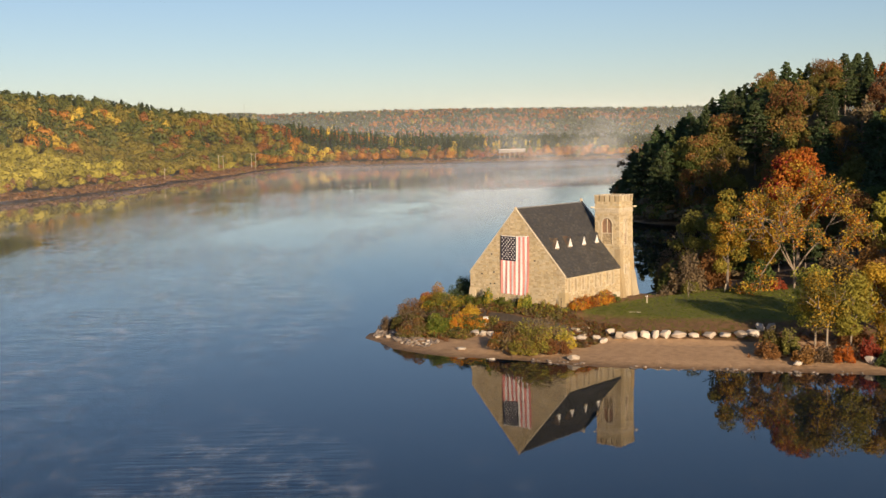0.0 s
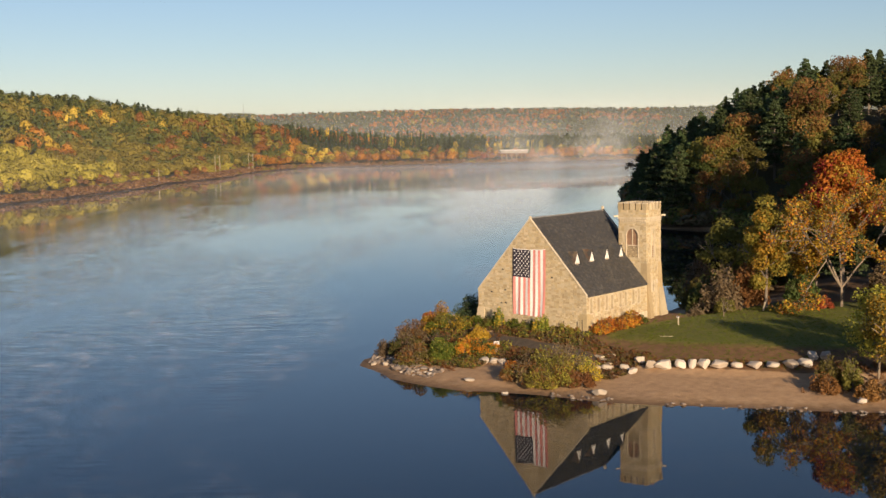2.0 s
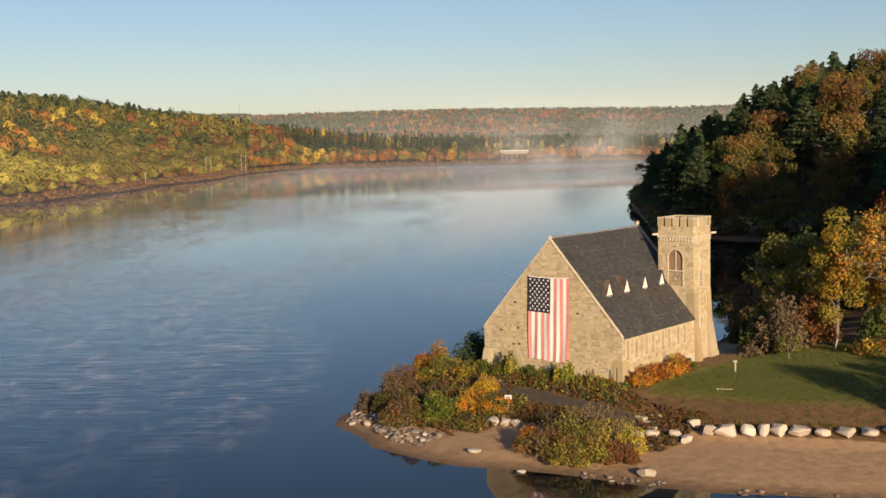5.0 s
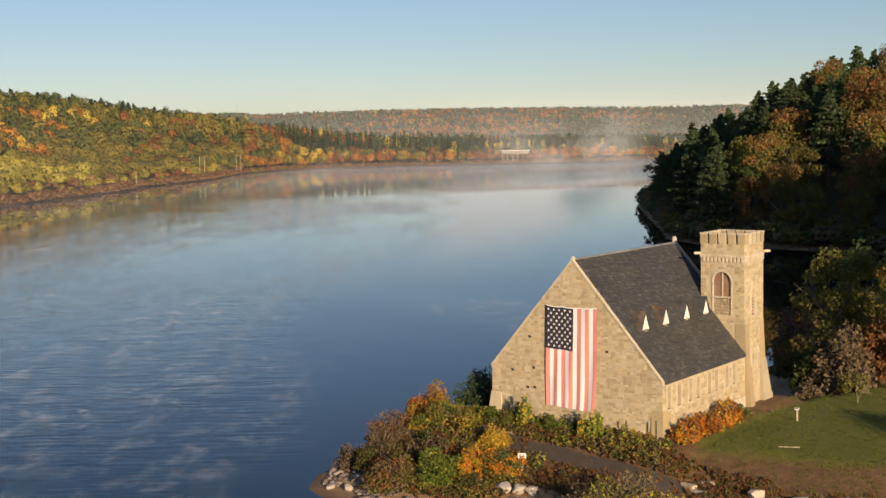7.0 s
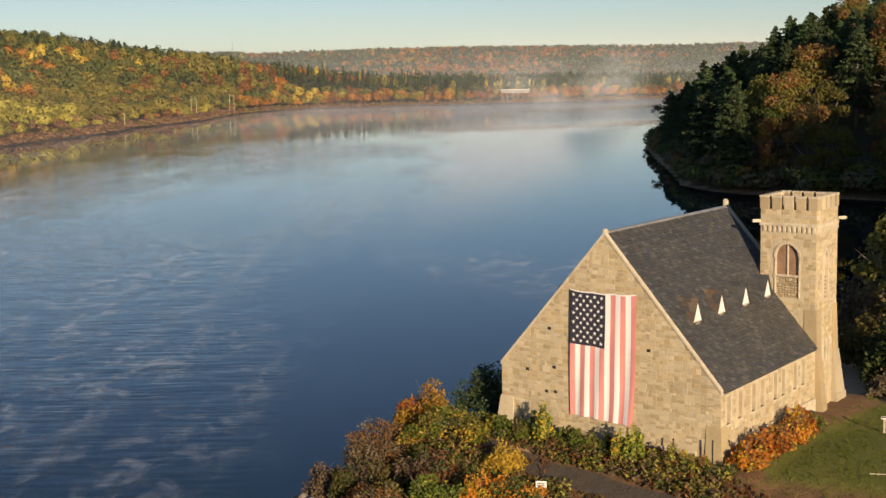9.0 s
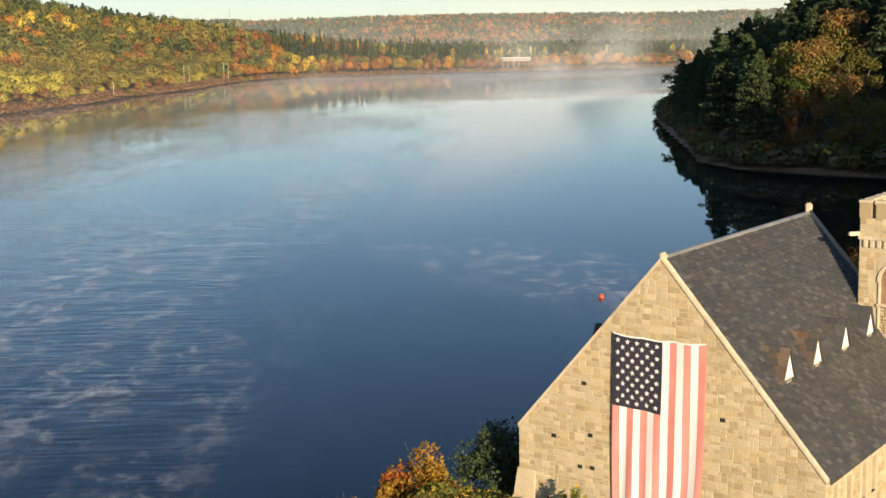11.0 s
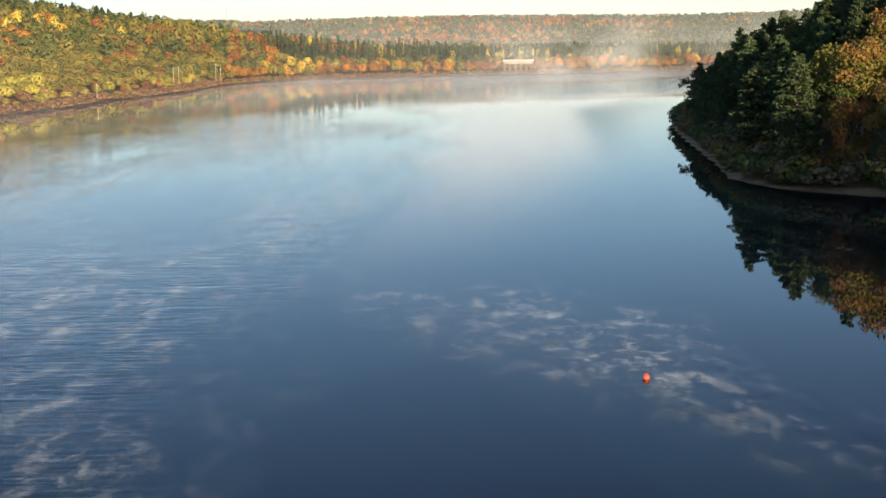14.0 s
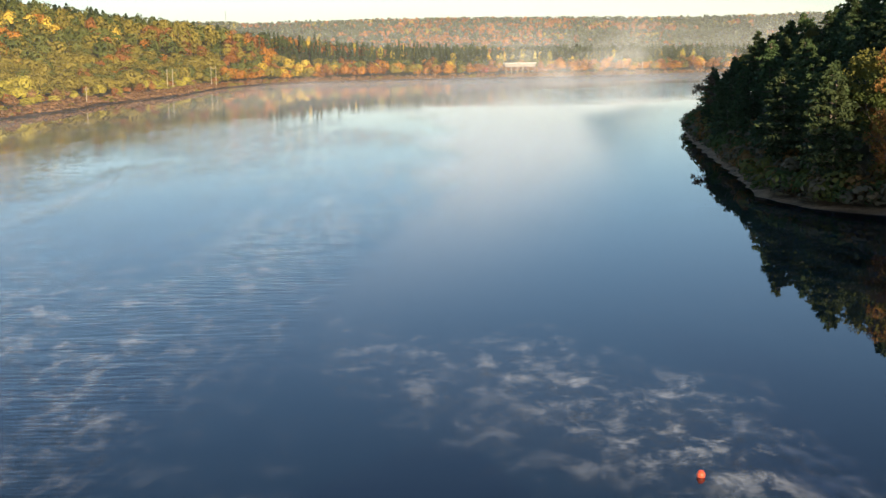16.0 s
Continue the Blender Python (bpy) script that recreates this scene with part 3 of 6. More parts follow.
def sloped(sign, x_in, x_out, y0, y1, lift, thick):
    """A slab lying along one slope of the roof."""
    zi, zo = APEX - PITCH * x_in + lift, APEX - PITCH * x_out + lift
    bm = bmesh.new()
    vs = [bm.verts.new((sign * x, y, z + t)) for t in (0, -thick) for x, y, z in ((x_in, y0, zi), (x_out, y0, zo), (x_out, y1, zo), (x_in, y1, zi))]
    for f in ((0, 1, 2, 3), (7, 6, 5, 4), (0, 4, 5, 1), (1, 5, 6, 2), (2, 6, 7, 3), (3, 7, 4, 0)):
        bm.faces.new([vs[i] for i in f])
    return bm


for sign in (1, -1):
    part("coping", sloped(sign, 0, HALF + 0.04, -0.06, 0.24, 0.07, 0.16), COPING, church, "pale stone gable coping")
    part("coping", sloped(sign, 0, HALF + 0.08, LONG - 0.42, LONG + 0.05, 0.16, 0.3), COPING, church)
slope_east = part("roof_slope", sloped(1, 0, 3.62, 0.24, LONG - 0.42, -0.02, 0.12), SLATE_BASE, church, "dark weathered slate roof")
part("roof_slope", sloped(1, 3.62, HALF + 0.1, 0.24, 14.36, -0.02, 0.12), SLATE_BASE, church)
slope_west = part("roof_slope", sloped(-1, 0, HALF + 0.1, 0.24, LONG - 0.42, -0.02, 0.12), SLATE_BASE, church)
part("ridge_cap", boxed(-0.14, 0.14, 0.2, LONG - 0.3, APEX - 0.06, APEX + 0.1, bevel=0.05), LEAD, church, "pale metal ridge capping")
part("finial", boxed(-0.17, 0.17, LONG - 0.45, LONG - 0.1, APEX, APEX + 0.55, bevel=0.08), COPING, church)
part("finial", boxed(-0.15, 0.15, -0.08, 0.3, APEX - 0.1, APEX + 0.24, bevel=0.08), COPING, church)


def slate_mesh():
    me = bpy.data.meshes.new("slate")
    me.from_pydata([(-0.5, -0.5, 0), (0.5, -0.5, 0), (0.5, 0.5, -0.6), (-0.5, 0.5, -0.6), (-0.49, -0.5, 1), (0.49, -0.5, 1), (0.5, 0.5, 0.1), (-0.5, 0.5, 0.1)], [],
                   [(4, 5, 6, 7), (0, 1, 5, 4), (1, 2, 6, 5), (3, 0, 4, 7)])
    me.materials.append(SLATE)
    return me


SLATE_ONE = slate_mesh()


def slates(slope, sign, single):
    run = math.hypot(HALF + 0.12, PITCH * (HALF + 0.12))
    down = Vector((sign * (HALF + 0.12), 0, -PITCH * (HALF + 0.12))) / run
    out = Vector((sign * PITCH, 0, 1)).normalized()
    along = Vector((0, 1, 0))
    rows = int(run / 0.21)
    left, verts, faces = single, [], []
    for r in range(rows):
        s = run - r * 0.21 - 0.12
        y = 0.26 - (0.15 if r % 2 else 0)
        end = 14.34 if sign > 0 and s * down.x > 3.5 else LONG - 0.44
        while y < end - 0.01:
            w = rng.uniform(0.24, 0.38)
            y0, y1 = max(y, 0.25), min(y + w - 0.02, end)
            y += w
            if y1 - y0 < 0.06:
                continue
            c = Vector((0, (y0 + y1) / 2, APEX)) + down * s + out * rng.uniform(0.0, 0.012)
            d = 0.085 * rng.uniform(0.8, 1.4)
            k = 0.25 * rng.uniform(0.97, 1.06)
            m = Matrix(((along.x * (y1 - y0), -down.x * k, out.x * d, c.x), (along.y * (y1 - y0), -down.y * k, out.y * d, c.y), (along.z * (y1 - y0), -down.z * k, out.z * d, c.z), (0, 0, 0, 1)))
            if left > 0 and sign > 0 and 2.0 < s < 6.5 and y0 < 5.6:
                ob = new("slate", SLATE_ONE)
                ob.parent = slope
                ob.matrix_basis = m
                left -= 1
            else:
                b = len(verts)
                verts += [tuple(m @ v.co) for v in SLATE_ONE.vertices]
                faces += [tuple(b + q for q in p.vertices) for p in SLATE_ONE.polygons]
    me = bpy.data.meshes.new("slating")
    me.from_pydata(verts, [], faces)
    me.materials.append(SLATE)
    ob = new("slating", me)
    ob.parent = slope
    tagged(ob, kind="stuff")


slates(slope_east, 1, 290)
slates(slope_west, -1, 0)


def dormer(sign, y, rust):
    """A small triangular ventilator with a white face and two slated cheeks."""
    xf, w, zb, zt = 4.72, 0.74, APEX - PITCH * 4.72 - 0.06, 12.42
    xb = (APEX - zt) / PITCH
    body = part("dormer", solid([(sign * xf, y - w + 0.05, zb), (sign * xf, y + w - 0.05, zb), (sign * xf, y, zt - 0.06)], (-sign * 0.12, 0, 0)), WHITE, church, "white triangular roof ventilator")
    for k, side in enumerate((-1, 1)):
        bm = bmesh.new()
        a, b, c = (sign * (xf + 0.1), y + side * w, zb), (sign * (xf + 0.1), y, zt), (sign * (xb - 0.1), y, zt)
        n = (Vector(b) - Vector(a)).cross(Vector(c) - Vector(a)).normalized() * 0.06
        if n.y * side < 0:
            n = -n
        lo = [bm.verts.new(p) for p in (a, b, c)]
        hi = [bm.verts.new(Vector(p) + n) for p in (a, b, c)]
        bm.faces.new(lo)
        bm.faces.new(hi)
        for i in range(3):
            bm.faces.new((lo[i], lo[(i + 1) % 3], hi[(i + 1) % 3], hi[i]))
        part("dormer_roof", bm, BRICK if rust and k == 0 else SLATE_BASE, body)
        # courses of slates on the cheek
        a, b, c = (Vector(p) + n * 1.05 for p in (a, b, c))
        verts, faces = [], []
        for r in range(6):
            t0, t1 = r / 6, (r + 1) / 6
            p0, p1 = b.lerp(a, t0), b.lerp(a, t1)
            q0, q1 = c.lerp(a, t0), c.lerp(a, t1)
            cols = max(1, int((p1 - q1).length / 0.36))
            for j in range(cols):
                u0, u1 = j / cols + 0.012, (j + 1) / cols - 0.012
                lift = n.normalized() * rng.uniform(0.012, 0.035)
                base = len(verts)
                verts += [tuple(v) for v in (p0.lerp(q0, u0), p0.lerp(q0, u1), p1.lerp(q1, u1) + lift, p1.lerp(q1, u0) + lift, p1.lerp(q1, u1), p1.lerp(q1, u0))]
                faces += [(base, base + 1, base + 2, base + 3), (base + 3, base + 2, base + 4, base + 5)]
        me = bpy.data.meshes.new("dormer_slating")
        me.from_pydata(verts, [], faces)
        me.materials.append(BRICK if rust and k == 0 else SLATE)
        tagged(link_mesh("dormer_slating", me, body), kind="stuff")
    part("dormer_fascia", boxed(sign * xf - 0.02 + sign * 0.03, sign * xf + 0.02 + sign * 0.03, y - 0.25, y + 0.25, zb + 0.02, zb + 0.22), COPING, body)


for i, y in enumerate((2.65, 5.95, 9.5, 12.95)):
    dormer(1, y, i < 2)
    dormer(-1, y, False)

# ---- the tower ----
TX0, TX1, TY0, TY1, TOP = 3.62, 7.45, 14.4, 18.15, 16.62
th = 0.6
tower = part("tower", boxed(TX0, TX0 + th, TY0, TY1, BASE, TOP), MORTAR, church, "square crenellated bell tower of tan stone")
part("tower_wall", boxed(TX0 + th, TX1, TY1 - th, TY1, BASE, TOP), MORTAR, tower)
for a, b, z0, z1 in ((TX0 + th, 4.68, BASE, TOP), (6.32, TX1, BASE, TOP), (4.68, 6.32, BASE, 10.8), (4.68, 6.32, 14.4, TOP)):
    part("tower_wall", boxed(a, b, TY0, TY0 + th, z0, z1), MORTAR, tower)
for a, b, z0, z1 in ((TY0 + th, 15.62, BASE, TOP), (16.5, TY1 - th, BASE, TOP), (15.62, 16.5, BASE, 6.55), (15.62, 16.5, 7.85, 10.7), (15.62, 16.5, 14.15, TOP)):
    part("tower_wall", boxed(TX1 - th, TX1, a, b, z0, z1), MORTAR, tower)
part("tower_deck", boxed(TX0 + th, TX1 - th, TY0 + th, TY1 - th, 15.4, 15.6), LEAD, tower)
ARCH = [(4.68, 10.8), (6.32, 10.8), (6.32, 13.45)] + [(5.5 + 0.82 * math.cos(a), 13.45 + 0.9 * math.sin(a)) for a in np.linspace(0.3, math.pi - 0.3, 7)] + [(4.68, 13.45)]
stone_wall(tower, courses(TX0, TX1, 6.0, TOP, (0.2, 0.36), (0.28, 0.62)), ((0, TY0, 0), (1, 0, 0), (0, -1, 0)), holes=[(4.5, 6.5, 10.7, 14.55), (3.6, 7.5, 15.1, 15.6)])
stone_wall(tower, courses(TY0, TY1, BASE, TOP, (0.2, 0.36), (0.28, 0.62)), ((TX1, 0, 0), (0, 1, 0), (1, 0, 0)), holes=[(15.5, 16.6, 10.6, 14.3), (15.55, 16.55, 6.5, 7.9), (14.3, 18.2, 15.1, 15.6)])
stone_wall(tower, courses(0, TY1 - TY0, 8.0, TOP, (0.2, 0.36), (0.28, 0.62)), ((TX0, TY1, 0), (0, -1, 0), (-1, 0, 0)))
stone_wall(tower, courses(0, TX1 - TX0, BASE, TOP, (0.2, 0.36), (0.28, 0.62)), ((TX1, TY1, 0), (-1, 0, 0), (0, 1, 0)))

# belfry window: arch ring, two louvred lights, rubble fill below
ring = bmesh.new()
inner = [(5.5 + 0.80 * math.cos(a), 13.42 + 0.92 * math.sin(a)) for a in np.linspace(0, math.pi, 15)]
for (ax, az), (bx, bz) in zip(inner, inner[1:]):
    k = 1.17
    quad = [(ax, az), (bx, bz), (5.5 + (bx - 5.5) * k, 13.42 + (bz - 13.42) * k), (5.5 + (ax - 5.5) * k, 13.42 + (az - 13.42) * k)]
    lo = [ring.verts.new((x, TY0 - 0.07, z)) for x, z in quad]
    hi = [ring.verts.new((x, TY0 + 0.5, z)) for x, z in quad]
    ring.faces.new(lo)
    for i in range(4):
        ring.faces.new((lo[i], lo[(i + 1) % 4], hi[(i + 1) % 4], hi[i]))
part("window_arch", ring, COPING, tower, "pale voussoir arch")
corner = bmesh.new()
for s in (-1, 1):
    pts = [(5.5 + s * 0.95, 14.45)] + [(5.5 + s * 0.93 * math.cos(a), 13.42 + 1.05 * math.sin(a)) for a in np.linspace(0.05, math.pi / 2, 8)]
    lo = [corner.verts.new((x, TY0 - 0.02, z)) for x, z in pts]
    corner.faces.new(lo)
part("arch_spandrel", corner, MORTAR, tower)
for x0, x1 in ((4.70, 5.44), (5.56, 6.30)):
    light = part("louvre_panel", boxed(x0, x1, TY0 + 0.12, TY0 + 0.18, 12.3, 14.3), BOARD, tower, "brown boarded belfry light")
for i, x in enumerate((4.62, 5.45, 6.28)):
    part("mullion", boxed(x, x + 0.1, TY0 + (0.04 if i == 1 else -0.06), TY0 + 0.5, 12.3 if i == 1 else 10.8, 14.3 if i == 1 else 13.45, bevel=0.015), COPING, tower)
part("window_sill", boxed(4.55, 6.45, TY0 - 0.1, TY0 + 0.5, 12.18, 12.32, bevel=0.02), COPING, tower)
part("rubble_fill", boxed(4.68, 6.32, TY0 + 0.06, TY0 + 0.5, 10.8, 12.18), INFILL, tower)
fill_wall = stone_wall(tower, courses(4.72, 6.28, 10.82, 12.16, (0.12, 0.3), (0.14, 0.42), 0.06), ((0, TY0 + 0.05, 0), (1, 0, 0), (0, -1, 0)))
# lancet, broken louvres and slit on the east face
for a, b in ((15.62, 15.74), (16.38, 16.5)):
    part("jamb", boxed(TX1 - 0.4, TX1 + 0.07, a, b, 10.7, 13.5, bevel=0.015), COPING, tower)
part("lancet_head", solid([(TX1 + 0.06, 15.62, 13.5), (TX1 + 0.06, 16.06, 14.2), (TX1 + 0.06, 16.5, 13.5), (TX1 + 0.06, 16.38, 13.5), (TX1 + 0.06, 16.06, 14.0), (TX1 + 0.06, 15.74, 13.5)], (-0.4, 0, 0)), COPING, tower)
part("lancet_infill", boxed(TX1 - 0.3, TX1 - 0.24, 15.7, 16.42, 12.35, 14.0), COPING, tower)
part("mullion", boxed(TX1 - 0.25, TX1 - 0.1, 16.02, 16.1, 12.35, 13.9), COPING, tower)
for k in range(6):
    part("louvre", boxed(TX1 - 0.32, TX1 - 0.06, 15.74, 16.38, 10.78 + k * 0.26, 10.84 + k * 0.26, turn=Matrix.Rotation(0.5, 4, "Y")), BOARD, tower)
part("slit_infill", boxed(TX1 - 0.45, TX1 - 0.4, 15.62, 16.5, 6.55, 7.85), DARK, tower)
for k in range(2):
    part("jamb", boxed(TX1 - 0.3, TX1 + 0.05, 15.62 + k * 0.6, 15.9 + k * 0.6, 6.5, 7.9, bevel=0.015), COPING, tower)
# corbel slots, string course, spouts
for k in range(11):
    x = TX0 + 0.22 + k * 0.335
    part("corbel", boxed(x, x + 0.17, TY0 - 0.10, TY0 + 0.02, 15.16, 15.52, bevel=0.01), COPING, tower)
    y = TY0 + 0.22 + k * 0.33
    part("corbel", boxed(TX1 - 0.02, TX1 + 0.10, y, y + 0.17, 15.16, 15.52, bevel=0.01), COPING, tower)
for a in ((TX0 - 0.06, TX1 + 0.06, TY0 - 0.12, TY0 - 0.0), (TX0 - 0.06, TX1 + 0.06, TY1, TY1 + 0.12), (TX1, TX1 + 0.12, TY0, TY1), (TX0 - 0.12, TX0, TY0, TY1)):
    part("string_course", boxed(*a, 15.52, 15.72, bevel=0.03), COPING, tower)
for x, y, dx, dy in ((TX0, TY0, -1, -1), (TX1, TY1, 1, 1), (TX1, TY0, 1, -1), (TX0, TY1, -1, 1)):
    m = Matrix.Rotation(math.atan2(dy, dx), 4, "Z")
    if (dx, dy) != (1, -1):
        part("spout", boxed(x - 0.3 + dx * 0.22, x + 0.3 + dx * 0.22, y - 0.11 + dy * 0.22, y + 0.11 + dy * 0.22, 15.72, 15.92, bevel=0.04, turn=m), COPING, tower, "pale projecting corner spout")
# parapet with merlons
MW, GAP = 0.62, (TX1 - TX0 + 0.1 - 5 * 0.62) / 4
for k in range(5):
    x = TX0 - 0.05 + k * (MW + GAP)
    for y in (TY0 - 0.05, TY1 - 0.35):
        mer = part("merlon", boxed(x, x + MW, y, y + 0.4, TOP, 17.38, bevel=0.02), STONE, tower)
        part("merlon_cap", boxed(x - 0.04, x + MW + 0.04, y - 0.04, y + 0.44, 17.38, 17.52, bevel=0.03), COPING, mer)
    if 0 < k < 4:
        y = TY0 - 0.05 + k * (MW + GAP) * 0.98
        for x in (TX0 - 0.05, TX1 - 0.35):
            mer = part("merlon", boxed(x, x + 0.4, y, y + MW, TOP, 17.38, bevel=0.02), STONE, tower)
            part("merlon_cap", boxed(x - 0.04, x + 0.44, y - 0.04, y + MW + 0.04, 17.38, 17.52, bevel=0.03), COPING, mer)


def buttress(x0, x1, y0, y1, rises, dx, dy):
    """A stepped, flared corner buttress: wider towards the ground."""
    bm = bmesh.new()
    for z0, z1, g0, g1 in rises:
        for v in box(bm, x0, x1, y0, y1, z0, z1):
            g = g1 if v.co.z > (z0 + z1) / 2 else g0
            if dx and (v.co.x > (x0 + x1) / 2) == (dx > 0):
                v.co.x += dx * g
            if dy and (v.co.y > (y0 + y1) / 2) == (dy > 0):
                v.co.y += dy * g
    return part("buttress", bm, STONE, tower)


FLARE = ((BASE, 3.9, 1.15, 1.0), (3.9, 6.9, 0.9, 0.3), (6.9, 10.1, 0.22, 0.02))
buttress(TX1 - 0.7, TX1 + 0.02, TY1 - 0.7, TY1 + 0.02, FLARE, 0.4, 1)
buttress(TX1 - 0.75, TX1 + 0.06, TY0 - 0.05, TY0 + 0.75, FLARE, 0.55, 0)

# ---- the flag ----
FX0, FX1, FZ0, FZ1 = -2.33, 2.18, 5.0, 12.82
flag = thing("flag", (0, -0.1, 12.8), "very large faded stars and stripes flag hung vertically on the gable", "flag")


def drape(u, v):
    """A point of the cloth: u across, v down, both 0 to 1."""
    top = FZ1 - 0.10 * math.sin(math.pi * u) - 0.05 * abs(math.sin(3 * math.pi * u))
    bottom = FZ0 + 0.06 * math.sin(4.1 * u + 1) - 0.06 * u
    x = FX0 + (FX1 - FX0) * u + (-0.08 - 0.2 * u) * v * v + 0.03 * math.sin(7 * v + 3 * u) * v
    y = -0.12 - 0.035 * math.sin(26 * u + 2.5 * v) * (0.3 + v) - 0.03 * math.sin(5 * v + 9 * u)
    return x, y, top + (bottom - top) * v


def cloth(name, u0, u1, v0, v1, material, label, lift=0.0, n=4, k=40):
    verts, faces = [], []
    for j in range(k + 1):
        for i in range(n + 1):
            x, y, z = drape(u0 + (u1 - u0) * i / n, v0 + (v1 - v0) * j / k)
            verts.append((x, y - lift, z))
    for j in range(k):
        for i in range(n):
            a = j * (n + 1) + i
            faces.append((a, a + 1, a + n + 2, a + n + 1))
    me = quick_mesh(name, verts, faces, [material], smooth=True)
    return link_mesh(name, me, flag, label)


CAN = 0.425
for k in range(13):
    cloth("stripe", k / 13, (k + 1) / 13, CAN if k < 7 else 0.0, 1.0, RED if k % 2 == 0 else CLOTH, "faded red stripe" if k % 2 == 0 else "white stripe")
canton = cloth("canton", 0, 7 / 13, 0, CAN, NAVY, "dark navy canton", n=14, k=24)
cloth("hem", 0, 1, -0.006, 0.004, CLOTH, "white top hem", lift=0.012, n=30, k=1)
for r in range(11):
    for c in range(5 if r % 2 == 0 else 4):
        u, v = (c + (0.55 if r % 2 == 0 else 1.05)) / 5.1 * 7 / 13, (r + 0.9) / 11.8 * CAN
        cx, cy, cz = drape(u, v)
        bm = bmesh.new()
        pts = []
        for i in range(10):
            a, s = math.pi / 2 + i * math.pi / 5, 0.135 if i % 2 == 0 else 0.055
            pts.append(bm.verts.new((cx + s * math.cos(a), cy - 0.016, cz + s * math.sin(a))))
        bm.faces.new(pts)
        ob = part("star", bm, CLOTH)
        ob.parent = canton

# dark blocks on the gable that stand in for the shade inside putlog holes
for x, z in ((-3.91, 10.23), (-5.55, 7.49), (-3.59, 7.82), (-4.14, 6.24), (-3.49, 6.28), (2.92, 9.58)):
    part("putlog_hole", boxed(x - 0.12, x + 0.12, -0.022, 0.1, z - 0.09, z + 0.09), DARK, church)

# low blocked openings and posts at the foot of the gable
for x0, x1 in ((-6.3, -5.6), (-4.35, -3.55), (1.6, 2.2), (3.7, 4.5), (5.2, 6.0)):
    part("cellar_window", boxed(x0, x1, -0.09, 0.05, 2.7, 4.0, bevel=0.03), COPING, church, "pale blocked cellar window")
for x in (-5.45, -3.4, 2.6, 4.9, 7.35):
    rail = thing("iron_post", (x, -0.75, 3.0), "thin dark iron post beside the church gable", "post", "posts below the gable")
    zb = float(height(x, -0.75)) - 0.2
    part("shaft", boxed(x - 0.035, x + 0.035, -0.785, -0.715, zb, zb + (1.75 if x > 7 else 1.5), bevel=0.01), DARK, rail)
    part("cap", boxed(x - 0.05, x + 0.05, -0.8, -0.7, zb + (1.75 if x > 7 else 1.5), zb + (1.83 if x > 7 else 1.58), bevel=0.02), DARK, rail)

# ---- plants ----
def leaf_quads(centres, radii, count, size, gen, outward=0.55, flat=0.0, long=1.5):
    """Small leaf blades strewn through ellipsoid clumps; arrays of corners, four to a blade."""
    k = len(centres)
    c = np.repeat(np.asarray(centres, float), count, 0)
    r = np.repeat(np.asarray(radii, float), count, 0)
    d = gen.normal(size=(k * count, 3))
    d /= np.linalg.norm(d, axis=1, keepdims=True)
    p = c + d * r * (0.45 + 0.55 * np.sqrt(gen.random((k * count, 1))))
    n = d * outward + gen.normal(size=d.shape) * 0.42
    n[:, 2] += flat
    n /= np.linalg.norm(n, axis=1, keepdims=True)
    a = np.cross(n, gen.normal(size=d.shape))
    a /= np.linalg.norm(a, axis=1, keepdims=True)
    b = np.cross(n, a)
    s = size * gen.uniform(0.55, 1.35, (k * count, 1))
    quad = np.stack([p - a * s * long * 0.5, p + b * s * 0.5 - a * s * 0.08, p + a * s * long * 0.5, p - b * s * 0.5 - a * s * 0.08], 1)
    return quad.reshape(-1, 3)


def blades(name, corners, material, gen=None, clump=1):
    """One mesh of leaf blades; with several materials each clump takes one."""
    n = len(corners) // 4
    if not isinstance(material, tuple):
        return quick_mesh(name, corners, np.arange(4 * n).reshape(n, 4), [material])
    pick = np.repeat(gen.integers(len(material), size=n // clump + 1), clump)[:n]
    stray = gen.random(n) < 0.3
    pick = np.where(stray, gen.integers(len(material), size=n), pick)
    return quick_mesh(name, corners, np.arange(4 * n).reshape(n, 4), list(material), pick)


def tube(verts, faces, a, b, ra, rb, sides=6):
    a, b = np.asarray(a, float), np.asarray(b, float)
    w = (b - a) / (np.linalg.norm(b - a) + 1e-9)
    u = np.cross(w, (0.3, 0.9, 0.1) if abs(w[2]) > 0.8 else (0, 0, 1))
    u /= np.linalg.norm(u)
    v = np.cross(w, u)
    base = len(verts)
    for p, r in ((a, ra), (b, rb)):
        for i in range(sides):
            t = 2 * math.pi * i / sides
            verts.append(p + r * (u * math.cos(t) + v * math.sin(t)))
    for i in range(sides):
        j = (i + 1) % sides
        faces.append((base + i, base + j, base + sides + j, base + sides + i))


def limbs(verts, faces, tips, at, way, length, radius, depth, gen, spread=0.55, sides=6):
    """Branching limbs; gathers the ends of the twigs in tips."""
    p, w = np.asarray(at, float), np.asarray(way, float)
    steps = 3
    for i in range(steps):
        w = w + gen.normal(size=3) * 0.13 + np.array((0, 0, 0.05))
        w /= np.linalg.norm(w)
        q = p + w * length / steps
        tube(verts, faces, p, q, radius * (1 - 0.25 * i / steps), radius * (1 - 0.25 * (i + 1) / steps), sides)
        p = q
        if depth <= 1:
            tips.append(p.copy())
    if depth == 0:
        return
    for _ in range(3 if depth > 1 else 4):
        d = w + gen.normal(size=3) * spread
        d /= np.linalg.norm(d)
        limbs(verts, faces, tips, p, d, length * gen.uniform(0.6, 0.85), radius * 0.62, depth - 1, gen, spread, max(4, sides - 1))


